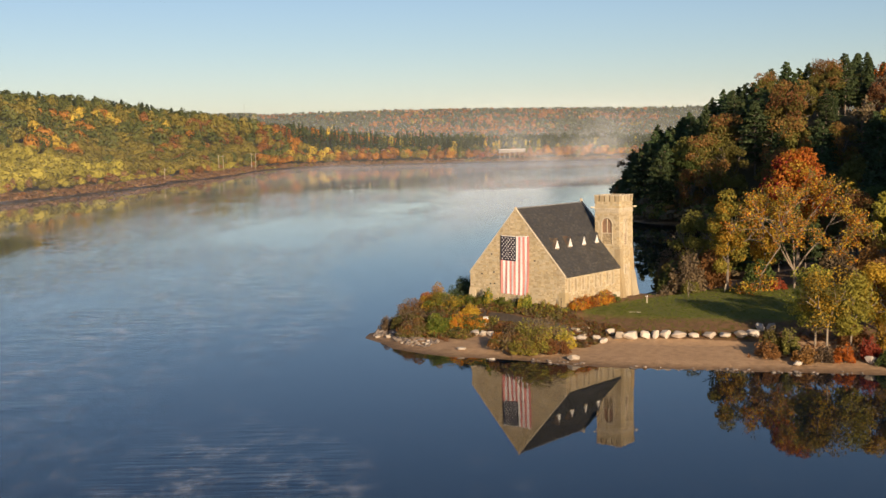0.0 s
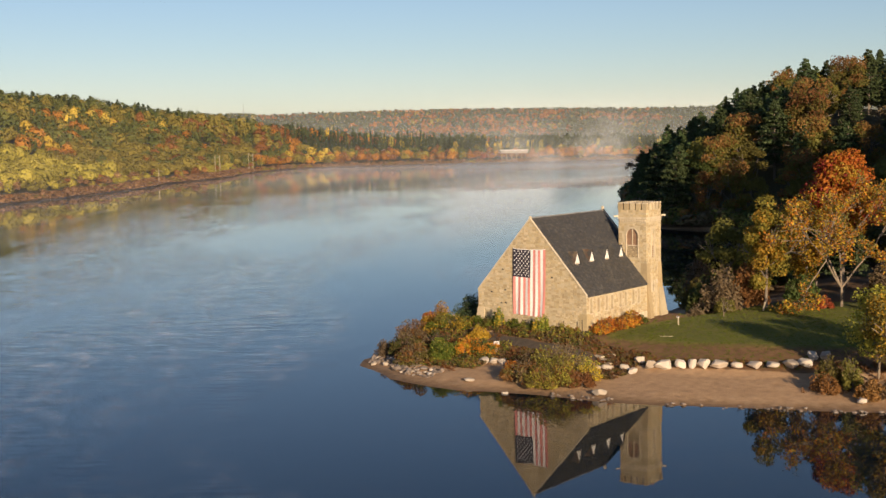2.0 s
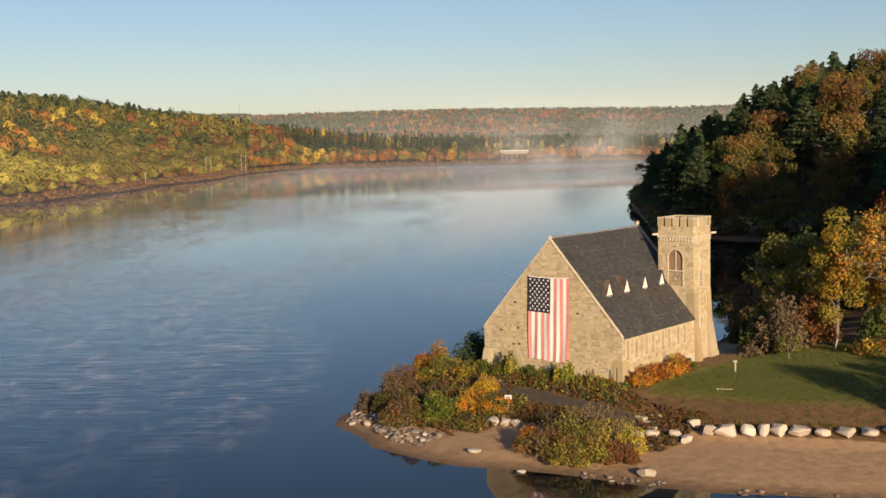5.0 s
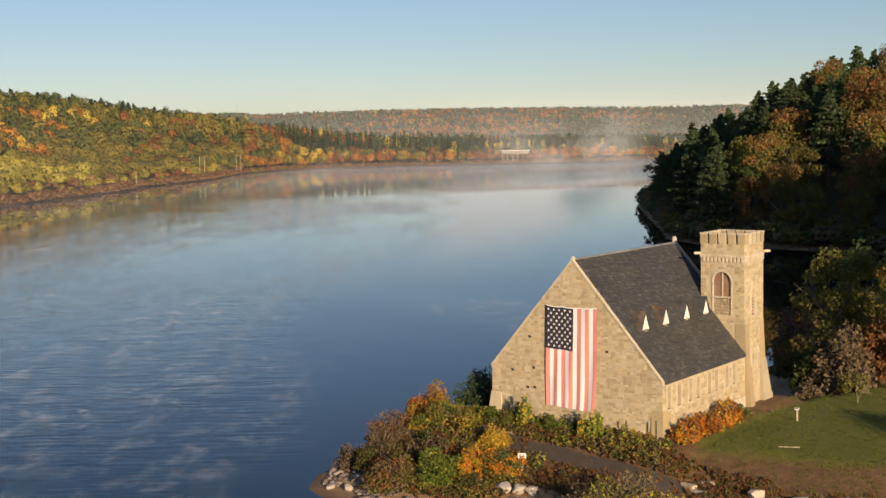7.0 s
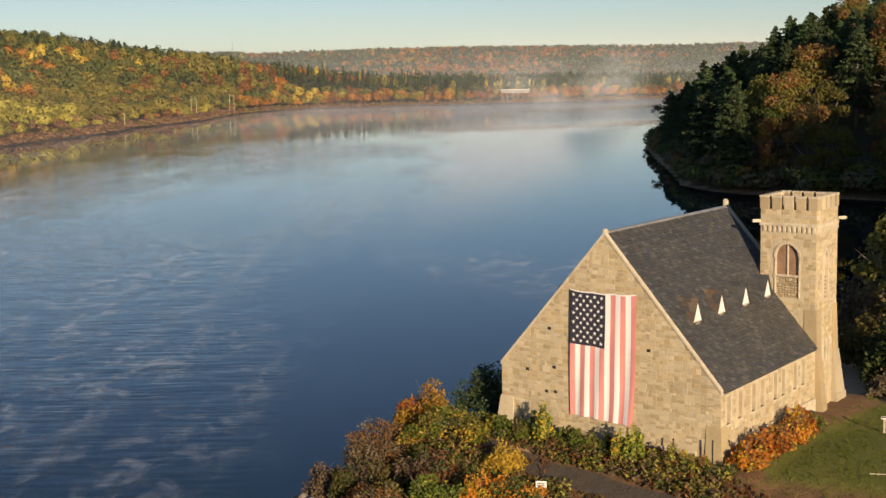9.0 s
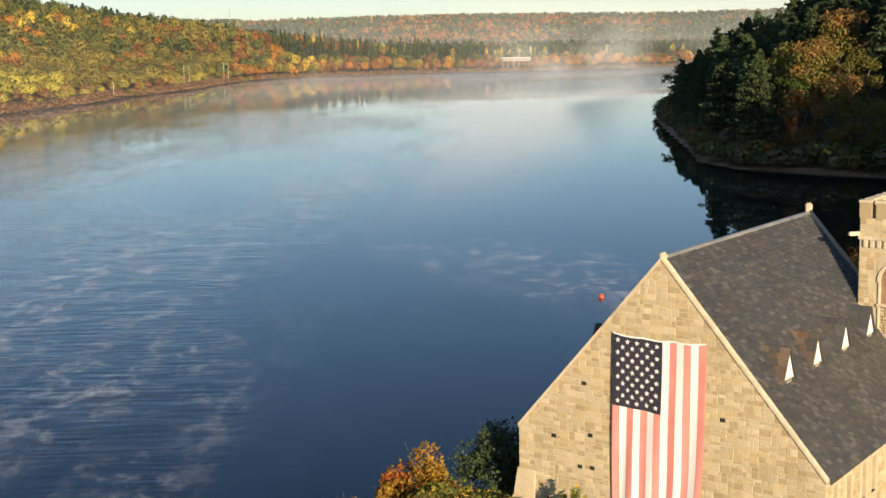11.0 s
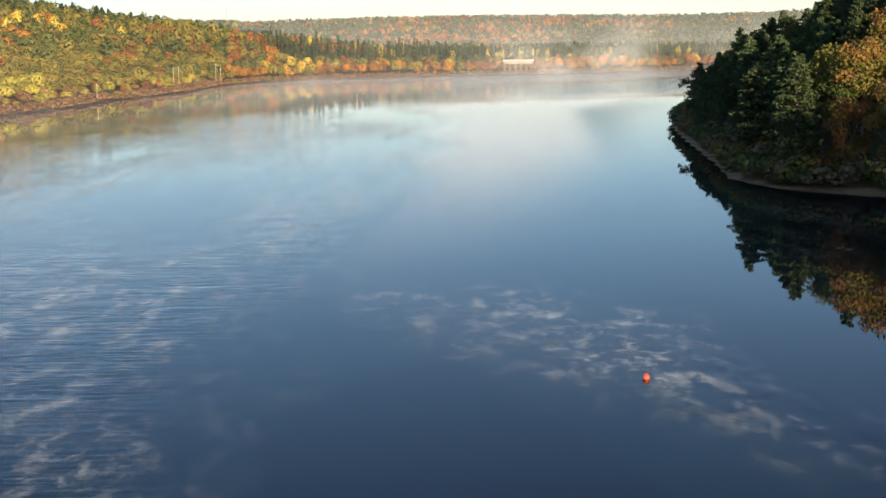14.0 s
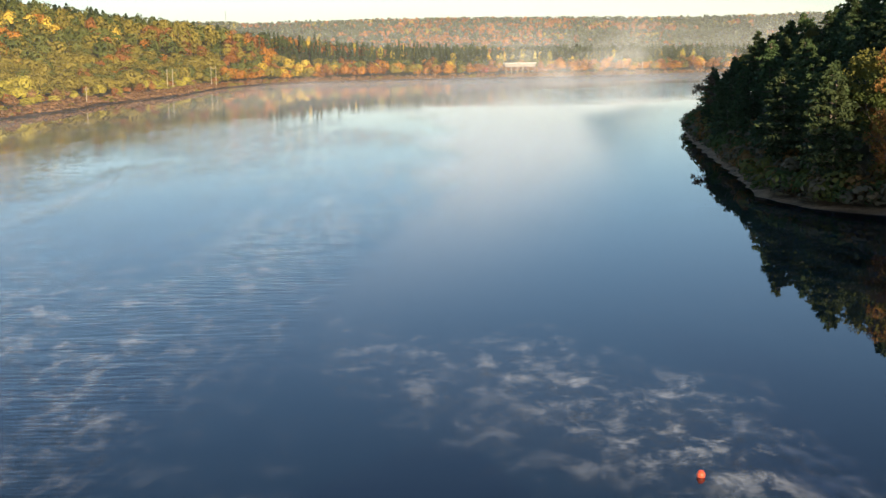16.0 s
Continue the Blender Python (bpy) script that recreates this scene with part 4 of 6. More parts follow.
def trunk_part(verts, faces, parent, material=None):
    return link_mesh("trunk", quick_mesh("trunk", np.array(verts), np.array(faces), [material or BARK], smooth=True), parent)


def pine(label, tall, wide, seed, n=40, size=0.44):
    g = np.random.default_rng(seed)
    tree = thing("pine_tree", (0, 0, 0), label, "tree", "trees of the wooded hill")
    v, f, cs, rs = [], [], [], []
    tube(v, f, (0, 0, -0.6), (0.1, 0, tall * 0.5), 0.34, 0.22)
    tube(v, f, (0.1, 0, tall * 0.5), (0, 0.1, tall * 0.96), 0.22, 0.05)
    levels = 15
    for i in range(levels):
        t = 0.22 + 0.76 * i / (levels - 1)
        reach = wide * math.sqrt(max(0.0, 1.0 - t ** 2.2)) * g.uniform(0.6, 1.15) + 0.4
        for k in range(6 if i < levels - 2 else 3):
            a = k * 1.0472 + i * 0.7 + g.uniform(-0.3, 0.3)
            rr = reach * g.uniform(0.7, 1.1)
            z = tall * t + g.uniform(-0.5, 0.5)
            tube(v, f, (0, 0, z - 0.4), (math.cos(a) * rr * 0.8, math.sin(a) * rr * 0.8, z), 0.07, 0.02, 4)
            cs.append((math.cos(a) * rr * 0.62, math.sin(a) * rr * 0.62, z + 0.25))
            rs.append((rr * 0.44, rr * 0.44, tall * 0.018))
    trunk_part(v, f, tree)
    link_mesh("crown", blades("crown", leaf_quads(cs, rs, n, size, g, 0.4, 0.45, 1.9), L_PINE), tree)
    return tree


def broadleaf(label, tall, wide, seed, leaf, lobes=26, n=170, size=0.36, low=0.28, name="broadleaf_tree", group="trees of the wooded hill", bark=None):
    g = np.random.default_rng(seed)
    tree = thing(name, (0, 0, 0), label, "tree", group)
    v, f, tips = [], [], []
    tube(v, f, (0, 0, -0.6), (0.1, 0.1, tall * 0.35), 0.016 * tall, 0.011 * tall)
    for k in range(4):
        a = k * 1.57 + g.uniform(-0.4, 0.4)
        limbs(v, f, tips, (0.1, 0.1, tall * g.uniform(0.25, 0.42)), (math.cos(a) * 0.7, math.sin(a) * 0.7, 0.8), tall * 0.26, 0.0065 * tall, 1, g, 0.5, 5)
    trunk_part(v, f, tree, bark)
    cs, rs = [], []
    for _ in range(lobes):
        a, t = g.uniform(0, 6.283), g.uniform(0, 1)
        prof = math.sin(math.pi * (0.12 + 0.80 * t)) ** 0.7
        rr = wide * prof * math.sqrt(g.uniform(0.15, 1)) * 0.8
        cs.append((math.cos(a) * rr, math.sin(a) * rr, tall * (low + (0.93 - low) * t)))
        s = wide * g.uniform(0.24, 0.42) * (1.35 if wide < 3.5 else 1.0)
        rs.append((s, s, s * 0.8))
    link_mesh("crown", blades("crown", leaf_quads(cs, rs, n, size, g, 0.6, 0.15), leaf, g, n), tree)
    return tree


def bare_tree(label, tall, wide, seed, leaf=None, few=0, size=0.4, bark=None, name="bare_tree", group="trees of the wooded hill", stems=3, depth=3, radius=0.26):
    g = np.random.default_rng(seed)
    tree = thing(name, (0, 0, 0), label, "tree", group)
    v, f, tips = [], [], []
    tube(v, f, (0, 0, -0.6), (0, 0, tall * 0.16), radius * 1.5, radius * 1.2, 8)
    for k in range(stems):
        a = k * 6.283 / stems + g.uniform(-0.3, 0.3)
        limbs(v, f, tips, (0, 0, tall * 0.15), (math.cos(a) * 0.5 * wide / tall * 2, math.sin(a) * 0.5 * wide / tall * 2, 0.9), tall * 0.30, radius, depth, g, 0.55, 7)
    trunk_part(v, f, tree, bark)
    if few:
        tips = np.array(tips)
        keep = tips[g.permutation(len(tips))[: max(1, int(len(tips) * 0.8))]]
        link_mesh("crown", blades("crown", leaf_quads(keep, np.full((len(keep), 3), 0.65), few, size, g, 0.2, 0.2), leaf, g, few), tree)
    return tree


def bush(name, x, y, wide, tall, leaf, label, seed, n=1500, size=0.2, upright=0.0, group="", twigs=True, turn=0.0, deep=None, z=None):
    """A rounded shrub: stems from one root and leaves in clumps over them."""
    g = np.random.default_rng(seed)
    z0 = float(height(x, y)) if z is None else z
    shrub = thing(name, (x, y, z0), label, "shrub", group)
    deep = deep or wide
    k = 24
    cs, rs, v, f = [], [], [], []
    for i in range(k):
        a, q = g.uniform(0, 6.283), math.sqrt(g.uniform(0, 1))
        dx, dy = math.cos(a) * q * wide * 0.72, math.sin(a) * q * deep * 0.72
        dx, dy = dx * math.cos(turn) - dy * math.sin(turn), dx * math.sin(turn) + dy * math.cos(turn)
        top = tall * (1 - 0.55 * q * q) * g.uniform(0.6, 1.15)
        for s in (0.72, 0.35):
            cs.append((x + dx * (1.0 if s > 0.5 else 1.12), y + dy * (1.0 if s > 0.5 else 1.12), z0 + top * s))
            rs.append((min(wide, deep) * g.uniform(0.18, 0.36), min(wide, deep) * g.uniform(0.18, 0.36), top * g.uniform(0.16, 0.32)))
        if twigs:
            m = np.array((x + dx * 0.5 + g.normal() * 0.1, y + dy * 0.5, z0 + top * 0.5))
            tube(v, f, (x + dx * 0.2, y + dy * 0.2, z0 - 0.1), m, 0.035, 0.025, 4)
            tube(v, f, m, (x + dx * 1.02, y + dy * 1.02, z0 + top * g.uniform(0.75, 0.94)), 0.025, 0.008, 4)
            for _ in range(3):
                e = m + np.clip(g.normal(size=3), -1.2, 1.2) * (wide * 0.3, wide * 0.3, top * 0.15) + (0, 0, top * 0.34)
                tube(v, f, m, e, 0.016, 0.006, 3)
    if twigs:
        trunk_part(v, f, shrub)
    link_mesh("foliage", blades("foliage", leaf_quads(cs, rs, max(8, int(n * 1.9) // (2 * k)), size * 0.72, g, 0.4, upright, 1.8), leaf, g, max(8, int(n * 1.9) // (2 * k))), shrub)
    return shrub


# ---- the wooded hill across the cove and the woods beside the lawn ----
PINES = [pine("tall dark green white pine with layered boughs", h, w, s) for h, w, s in ((20, 5.0, 1), (18, 4.8, 2), (21, 5.6, 3), (16, 4.6, 4))]
MAPLES = [broadleaf("olive and rust autumn maple with a rounded crown", 17, 5.6, 11, (L_OLIVE, L_RUST, L_OLIVE), 26), broadleaf("rust-red autumn oak with a broad crown", 18, 6.2, 12, (L_RUST, L_OLIVE, L_RUST)),
          broadleaf("yellow-green autumn hardwood tree", 17, 5.4, 13, L_OLIVE), broadleaf("dark green hardwood tree still in leaf", 18, 6.0, 14, L_GREEN),
          broadleaf("yellow autumn birch with a narrow crown", 14, 3.8, 15, L_LIME), broadleaf("dull red-brown autumn maple", 16, 5.2, 16, (L_RUST, L_BROWN, L_RUST))]
BARES = [bare_tree("leafless grey-brown tree with fine branches", 16, 6, 21, L_BROWN, 10, 0.5, depth=2), ]
PROTOS = PINES + MAPLES + BARES
used = set()


def plant(proto, x, y, scale, turn, sink=0.15):
    m = Matrix.Translation((x, y, float(height(x, y)) - sink)) @ Matrix.Rotation(turn, 4, "Z") @ Matrix.Diagonal((scale, scale, scale * 1.0, 1))
    if proto not in used:
        used.add(proto)
        proto.matrix_basis = m
        return proto
    return copy_thing(proto, m)


def scatter(x0, x1, y0, y1, step, gen):
    xs, ys = np.meshgrid(np.arange(x0, x1, step), np.arange(y0, y1, step))
    xs = (xs + gen.uniform(-0.42, 0.42, xs.shape) * step).ravel()
    ys = (ys + gen.uniform(-0.42, 0.42, ys.shape) * step).ravel()
    return xs, ys


g = np.random.default_rng(5)
xs, ys = scatter(-215, 60, 45, 400, 9.0, g)
sd = shore_distance(xs, ys, PENINSULA)
deep_wood = []
for x, y, d in zip(xs, ys, sd):
    if d < 3.5 or y - 0.25 * x < 46 or (y < 62 and x > 42):
        continue
    if y > 150 and d > 75 or (y <= 150 and (d > 120 or x > 45)):
        deep_wood.append((x, y))
        continue
    patch = math.sin(x * 0.045 + 1.1) + math.sin(y * 0.06 + x * 0.02) + g.normal() * 0.8
    if x > -75 and y > 195 and g.random() < 0.42:
        proto = (MAPLES[0], MAPLES[1], BARES[0], PINES[0], BARES[0], MAPLES[2])[int(g.integers(6))]
    elif y < 120:
        proto = PINES[int(g.integers(4))] if g.random() < 0.4 else MAPLES[int(g.choice([2, 2, 3, 3, 3, 4, 1]))]
    elif patch > -0.55:
        proto = PINES[int(g.integers(4))]
    elif patch > -1.6:
        proto = MAPLES[int(g.choice([2, 2, 3, 3, 4, 0]))] if g.random() < 0.75 else PINES[1]
    else:
        proto = MAPLES[int(g.choice([0, 1, 2, 2]))] if g.random() < 0.7 else BARES[0]
    plant(proto, x, y, g.uniform(0.8, 1.12) * ((1.12 if -112 < x < -20 and y > 150 else 0.72) if d < 8 else 0.85 if y < 110 else 1.2 if y < 235 and x > -112 else 1.05), g.uniform(0, 6.28))
for proto in PROTOS:
    if proto not in used:
        plant(proto, -60 + g.uniform(0, 30), 240, 1.0, 0.0)


def crown_template(kind, detail, gen):
    """Leaf clumps of one tree, its foot at the origin, one unit high and one unit in radius."""
    if kind == "dome":
        r, h = 5.0, 11.0
        lumps = gen.normal(size=(9, 3))
        lumps[:, 2] = np.abs(lumps[:, 2]) * 0.9 - 0.2
        lumps /= np.linalg.norm(lumps, axis=1, keepdims=True)
        d = gen.normal(size=(detail, 3))
        d /= np.linalg.norm(d, axis=1, keepdims=True)
        d[:, 2] = np.where(d[:, 2] < -0.55, -d[:, 2], d[:, 2])
        bulge = np.max(np.clip(d @ lumps.T, 0, 1) ** 7, axis=1, keepdims=True)
        fat = 0.62 + 0.42 * bulge + gen.uniform(-0.07, 0.07, (detail, 1))
        p = d * fat * (r, r, 0.46 * h) + (0, 0, 0.55 * h)
        near = np.argmax(d @ lumps.T, axis=1)
        n = d / (r, r, 0.46 * h) * 5 + 0.5 * (d - 0.7 * lumps[near]) + gen.normal(size=d.shape) * 0.13
        size = 1.7 * math.sqrt(r * h / detail) + 0.1
    else:
        r, h = 3.8, 18.0
        t = np.sort(gen.random(detail)) ** 0.9
        tier = np.floor(t * 9) / 9
        a = gen.uniform(0, 6.283, detail)
        lobe = 0.75 + 0.25 * np.sin(a * 3 + tier * 40)
        e = r * (1.0 - t) ** 0.75 * lobe * gen.uniform(0.75, 1.1, detail) * (1.12 - 0.5 * (t * 9 - tier * 9)) + 0.12
        p = np.stack([np.cos(a) * e, np.sin(a) * e, h * (0.14 + 0.86 * t)], 1)
        n = np.stack([np.cos(a), np.sin(a), np.full(detail, 0.75)], 1) + gen.normal(size=p.shape) * 0.3
        size = 1.5 * math.sqrt(r * h / detail) + 0.1
    n /= np.linalg.norm(n, axis=1, keepdims=True)
    u = np.cross(n, gen.normal(size=n.shape))
    u /= np.linalg.norm(u, axis=1, keepdims=True)
    v = np.cross(n, u)
    k = size * gen.uniform(0.6, 1.25, (detail, 1))
    q = np.stack([p - u * k * 0.7, p + v * k * 0.5, p + u * k * 0.7, p - v * k * 0.5], 1).reshape(-1, 3)
    return q / (r, r, h)


def canopy(name, points, species, label, gen, detail):
    """Woods in one piece: every tree a lumpy dome or a tiered cone of leaf clumps."""
    temps = {(kind, k): crown_template(kind, detail, gen) for kind in ("dome", "cone") for k in range(7)}
    pts = np.asarray(points, float)
    z = np.maximum(height(pts[:, 0], pts[:, 1]), 0.05)
    allq, allm, tones, mats = [], [], [], []
    for i, ((x, y), (mat, kind, h, w)) in enumerate(zip(pts, species(pts, gen))):
        if mat not in mats:
            mats.append(mat)
        q = temps[kind, int(gen.integers(7))]
        a = gen.uniform(0, 6.28)
        ca, sa = math.cos(a) * w, math.sin(a) * w
        allq.append(np.stack([q[:, 0] * ca - q[:, 1] * sa + x, q[:, 0] * sa + q[:, 1] * ca + y, q[:, 2] * h + z[i] - 0.04 * h], 1))
        allm.append(np.full(len(q) // 4, mats.index(mat)))
        tones.append(np.full(len(q) // 4, gen.random()))
    corners = np.concatenate(allq)
    n = len(corners) // 4
    me = quick_mesh(name, corners, np.arange(4 * n).reshape(n, 4), mats, np.concatenate(allm))
    me.attributes.new("tone", "FLOAT", "FACE").data.foreach_set("value", np.concatenate(tones).astype(np.float32))
    return tagged(new(name, me), label, "woods", kind="stuff")


def hill_species(pts, gen):
    out = []
    for x, y in pts:
        r = gen.random() + 0.15 * math.sin(x * 0.05) + 0.15 * math.sin(y * 0.04)
        if r < 0.50:
            out.append((L_PINE, "cone", gen.uniform(15, 22), gen.uniform(4.6, 6.4)))
        else:
            m = [L_OLIVE, L_RUST, L_GREEN, L_RUST, L_ORANGE, L_OLIVE][int(gen.integers(6))]
            out.append((m, "dome", gen.uniform(13, 18), gen.uniform(5, 6.8)))
    return out


bx, by = scatter(-215, 5, 35, 400, 2.6, g)
bd = shore_distance(bx, by, PENINSULA)
bk = (bd > 0.8) & (bd < 11) & (by > 60)


def brush_species(pts, gen):
    return [([L_RUST, L_BROWN, L_GREEN, L_BROWN, L_OLIVE, L_GREEN][int(gen.integers(6))], "dome", gen.uniform(2.2, 6.0), gen.uniform(1.8, 3.0)) for _ in pts]


canopy("cove_brush", np.stack([bx[bk], by[bk]], 1), brush_species, "dark brush and saplings along the cove's shore", g, 90)
canopy("hill_woods", deep_wood, hill_species, "mixed pine and autumn hardwood forest behind the cove", g, 700)
# woods east of the lawn, out of view, that shade the lawn and the hill's foot
ex, ey = scatter(62, 330, 6, 260, 10.0, g)
keep = (shore_distance(ex, ey, PENINSULA) > 4) & (ey + 0.675 * ex > 52)
canopy("east_woods", np.stack([ex[keep], ey[keep]], 1), hill_species, "tall mixed forest east of the lawn", g, 140)


# ---- far shores ----
def seen_far(x, y):
    az = np.degrees(np.arctan2(-(x - 40), y + 70))
    return (az > 15) & (az < 62)


def far_species(pts, gen):
    """Kinds of trees in drifts: bare brush at the water, lime trees to the west, pines, then green slopes."""
    f = shore_distance(pts[:, 0], pts[:, 1], FARLAND)
    out = []

    def one(*choice):
        return choice[int(gen.integers(len(choice)))]

    for (x, y), d in zip(pts, f):
        drift = math.sin(x * 0.031 + 2 * math.sin(y * 0.017)) + math.sin(y * 0.037 + 1.7 * math.sin(x * 0.013)) + gen.normal() * 0.35
        wide = math.sin(x * 0.011 + 0.6) + math.sin(y * 0.013 + x * 0.004) + gen.normal() * 0.4
        bearing = (95 - x) / (y + 142)
        left = bearing > 1.0
        dice = min(0.99, max(0.0, 0.5 + 0.8 * noise.noise((x * 0.022, y * 0.022, 3.1)) + 0.14 * gen.normal()))
        if d < 9:
            out.append((F_BRUSH if dice < 0.8 else one(F_RUST, F_OLIVE), "dome", gen.uniform(1.4, 3.4), gen.uniform(1.5, 2.6)))
        elif left and d < 24:
            m = F_BRUSH if dice < 0.35 else one(F_OLIVE, F_LIME, F_RUST, F_LIME, F_LIME)
            out.append((m, "dome", gen.uniform(3.5, 8), gen.uniform(2.2, 4.2)))
        elif left and d < 105:
            if y > 390:
                m = F_OLIVE if dice < 0.62 else F_GREEN if dice < 0.78 else one(F_RUST, F_ORANGE, F_OLIVE)
            else:
                m = F_LIME if dice < 0.78 else F_OLIVE if dice < 0.9 else one(F_YELLOW, F_ORANGE)
            out.append((m, "dome", gen.uniform(7, 15), gen.uniform(4.6, 7.2)))
        elif left and d < 185:
            m = F_RUST if dice < 0.16 else F_OLIVE if dice < 0.50 else F_GREEN if dice < 0.86 else F_ORANGE if gen.random() < 0.6 else F_YELLOW
            out.append((m, "dome", gen.uniform(9, 18), gen.uniform(4.8, 7.4)))
        elif left:
            m = F_OLIVE if dice < 0.25 else F_GREEN if dice < 0.62 else F_PINE if dice < 0.92 else F_OLIVE
            out.append((m, "cone" if m is F_PINE else "dome", gen.uniform(11, 18), gen.uniform(4.5, 7)))
        elif d < 45:
            m = F_RUST if dice < 0.42 else F_ORANGE if dice < 0.62 else F_OLIVE if dice < 0.8 else one(F_GREEN, F_RED, F_YELLOW, F_BRUSH)
            out.append((m, "dome", gen.uniform(6, 13), gen.uniform(3.2, 5.6)))
        elif d < 85:
            m = F_GREEN if dice < 0.45 else one(F_ORANGE, F_RUST, F_YELLOW, F_PINE, F_OLIVE)
            out.append((m, "dome", gen.uniform(8, 14), gen.uniform(3.5, 5.5)))
        elif d < 200:
            if y > 860 and dice < 0.22:
                out.append((one(F_YELLOW, F_LIME, F_LIME), "dome", gen.uniform(14, 20), gen.uniform(2.2, 3.4)))
            elif bearing > 0.86 + 0.05 * drift:
                m = F_RUST if dice < 0.45 else one(F_ORANGE, F_OLIVE, F_GREEN)
                out.append((m, "dome", gen.uniform(10, 15), gen.uniform(4.5, 6.5)))
            else:
                out.append((F_PINE if dice < 0.85 else F_SLOPE, "cone", gen.uniform(16, 24), gen.uniform(2.6, 4.0)))
        elif wide > 1.5:
            m = F_RUST if dice < 0.55 else F_BRUSH if dice < 0.75 else one(F_OLIVE, F_SLOPE)
            out.append((m, "dome", gen.uniform(10, 14), gen.uniform(4.5, 6)))
        else:
            patch = 0.62 < bearing + 0.05 * drift < 0.82 and d > 420 and dice > 0.58
            m = F_RUST if drift > 1.75 or patch or bearing > 0.9 and dice > 0.4 and d < 420 else F_OLIVE if drift > 1.5 else F_SLOPE if dice < 0.66 else F_PINE
            out.append((m, "cone" if m is F_PINE else "dome", gen.uniform(10, 17), gen.uniform(4, 5.6)))
    return out


def far_band(name, d0, d1, step, detail, label):
    x, y = scatter(-2600, 500, 60, 3000, step, g)
    k = seen_far(x, y) & (x < 0.9 * y + 200)
    x, y = x[k], y[k]
    f = shore_distance(x, y, FARLAND)
    k = (f > d0) & (f <= d1) & ~((f < 60) & ((np.hypot(x + 617, y - 917) < 15) & (f > 10)))
    canopy(name, np.stack([x[k], y[k]], 1), far_species, label, g, detail)


far_band("shore_brush", -4.0, 7, 3.0, 26, "rust-brown brush along the far waterline")
far_band("shore_woods", 7, 110, 9.6, 290, "autumn woods in orange, yellow and green along the far shore")
far_band("slope_woods", 110, 260, 10.8, 150, "green and rust woods on the slopes behind the far shore")
far_band("hill_slope_woods", 260, 520, 10.8, 44, "green and russet woods higher up the far slopes")
far_band("ridge_woods", 520, 1300, 13.5, 15, "dark green forest on the far ridge")
far_band("skyline_woods", 1300, 2300, 20.0, 14, "hazy forest along the skyline")

# ---- trees and shrubs of the peninsula ----
def placed(tree, x, y, turn=0.0, scale=1.0):
    tree.matrix_basis = Matrix.Translation((x, y, float(height(x, y)) - 0.1)) @ Matrix.Rotation(turn, 4, "Z") @ Matrix.Diagonal((scale, scale, scale, 1))
    return tree


lawn_tree = bare_tree("half-bare spreading maple with pale limbs and brown-orange leaves", 16.5, 8.5, 31, (L_RUST, L_OLIVE, L_ORANGE, L_YELLOW), 9, 0.22, PALEBARK, "maple_tree", "trees beside the lawn", 4, 4, 0.135)
placed(lawn_tree, 24, 35.5)
placed(broadleaf("bright orange maple with a dense crown", 20.5, 5.2, 32, (L_ORANGE, L_ORANGE, L_RED, L_YELLOW), 34, 300, 0.28, 0.35, "maple_tree", "trees beside the lawn"), 21.0, 44)
placed(broadleaf("slender yellow-green poplar beside dark shrubs", 15.0, 3.0, 33, (L_LIME, L_YELLOW, L_LIME), 30, 240, 0.24, 0.2, "poplar_tree", "trees beside the lawn"), 15.5, 31.5)
placed(broadleaf("narrow orange-yellow tree in front of dark woods", 15, 2.6, 34, L_YELLOW, 22, 220, 0.25, 0.25, "maple_tree", "trees beside the lawn"), 17.5, 40)
placed(broadleaf("small yellow aspen at the edge of the woods", 12, 2.8, 35, L_LIME, 20, 200, 0.25, 0.25, "aspen_tree", "trees beside the lawn"), 1.0, 60)
for i, (x, y, h, w) in enumerate(((7.5, 31, 5.5, 3.2), (10.5, 29, 6.5, 3.0), (12.8, 33, 7.5, 3.2), (3.5, 38, 6.5, 3.6), (0, 45, 8, 4), (19.5, 34, 5, 2.6), (28.5, 41, 7, 3.4), (33, 44, 8, 4), (39, 47, 8, 4), (46, 48, 9, 4.5))):
    bush("thicket", x, y, w, h, (L_GREEN, L_BROWN, L_RUST, L_OLIVE, L_BROWN)[i % 5], "dense dark thicket at the back of the lawn", 40 + i, 1500, 0.34, group="thickets behind the lawn")
bush("shrub", 8.3, 26, 1.6, 1.9, L_BROWN, "grey-brown leafless shrub on the lawn's edge", 51, 900, 0.2)
bush("shrub", 12.3, 26.2, 1.5, 2.3, L_OLIVE, "small olive shrub on the lawn's edge", 52, 900, 0.2)
bush("shrub", 22.5, 33, 1.5, 1.8, L_RED, "dark red shrub beneath the maple", 53, 1000, 0.2)

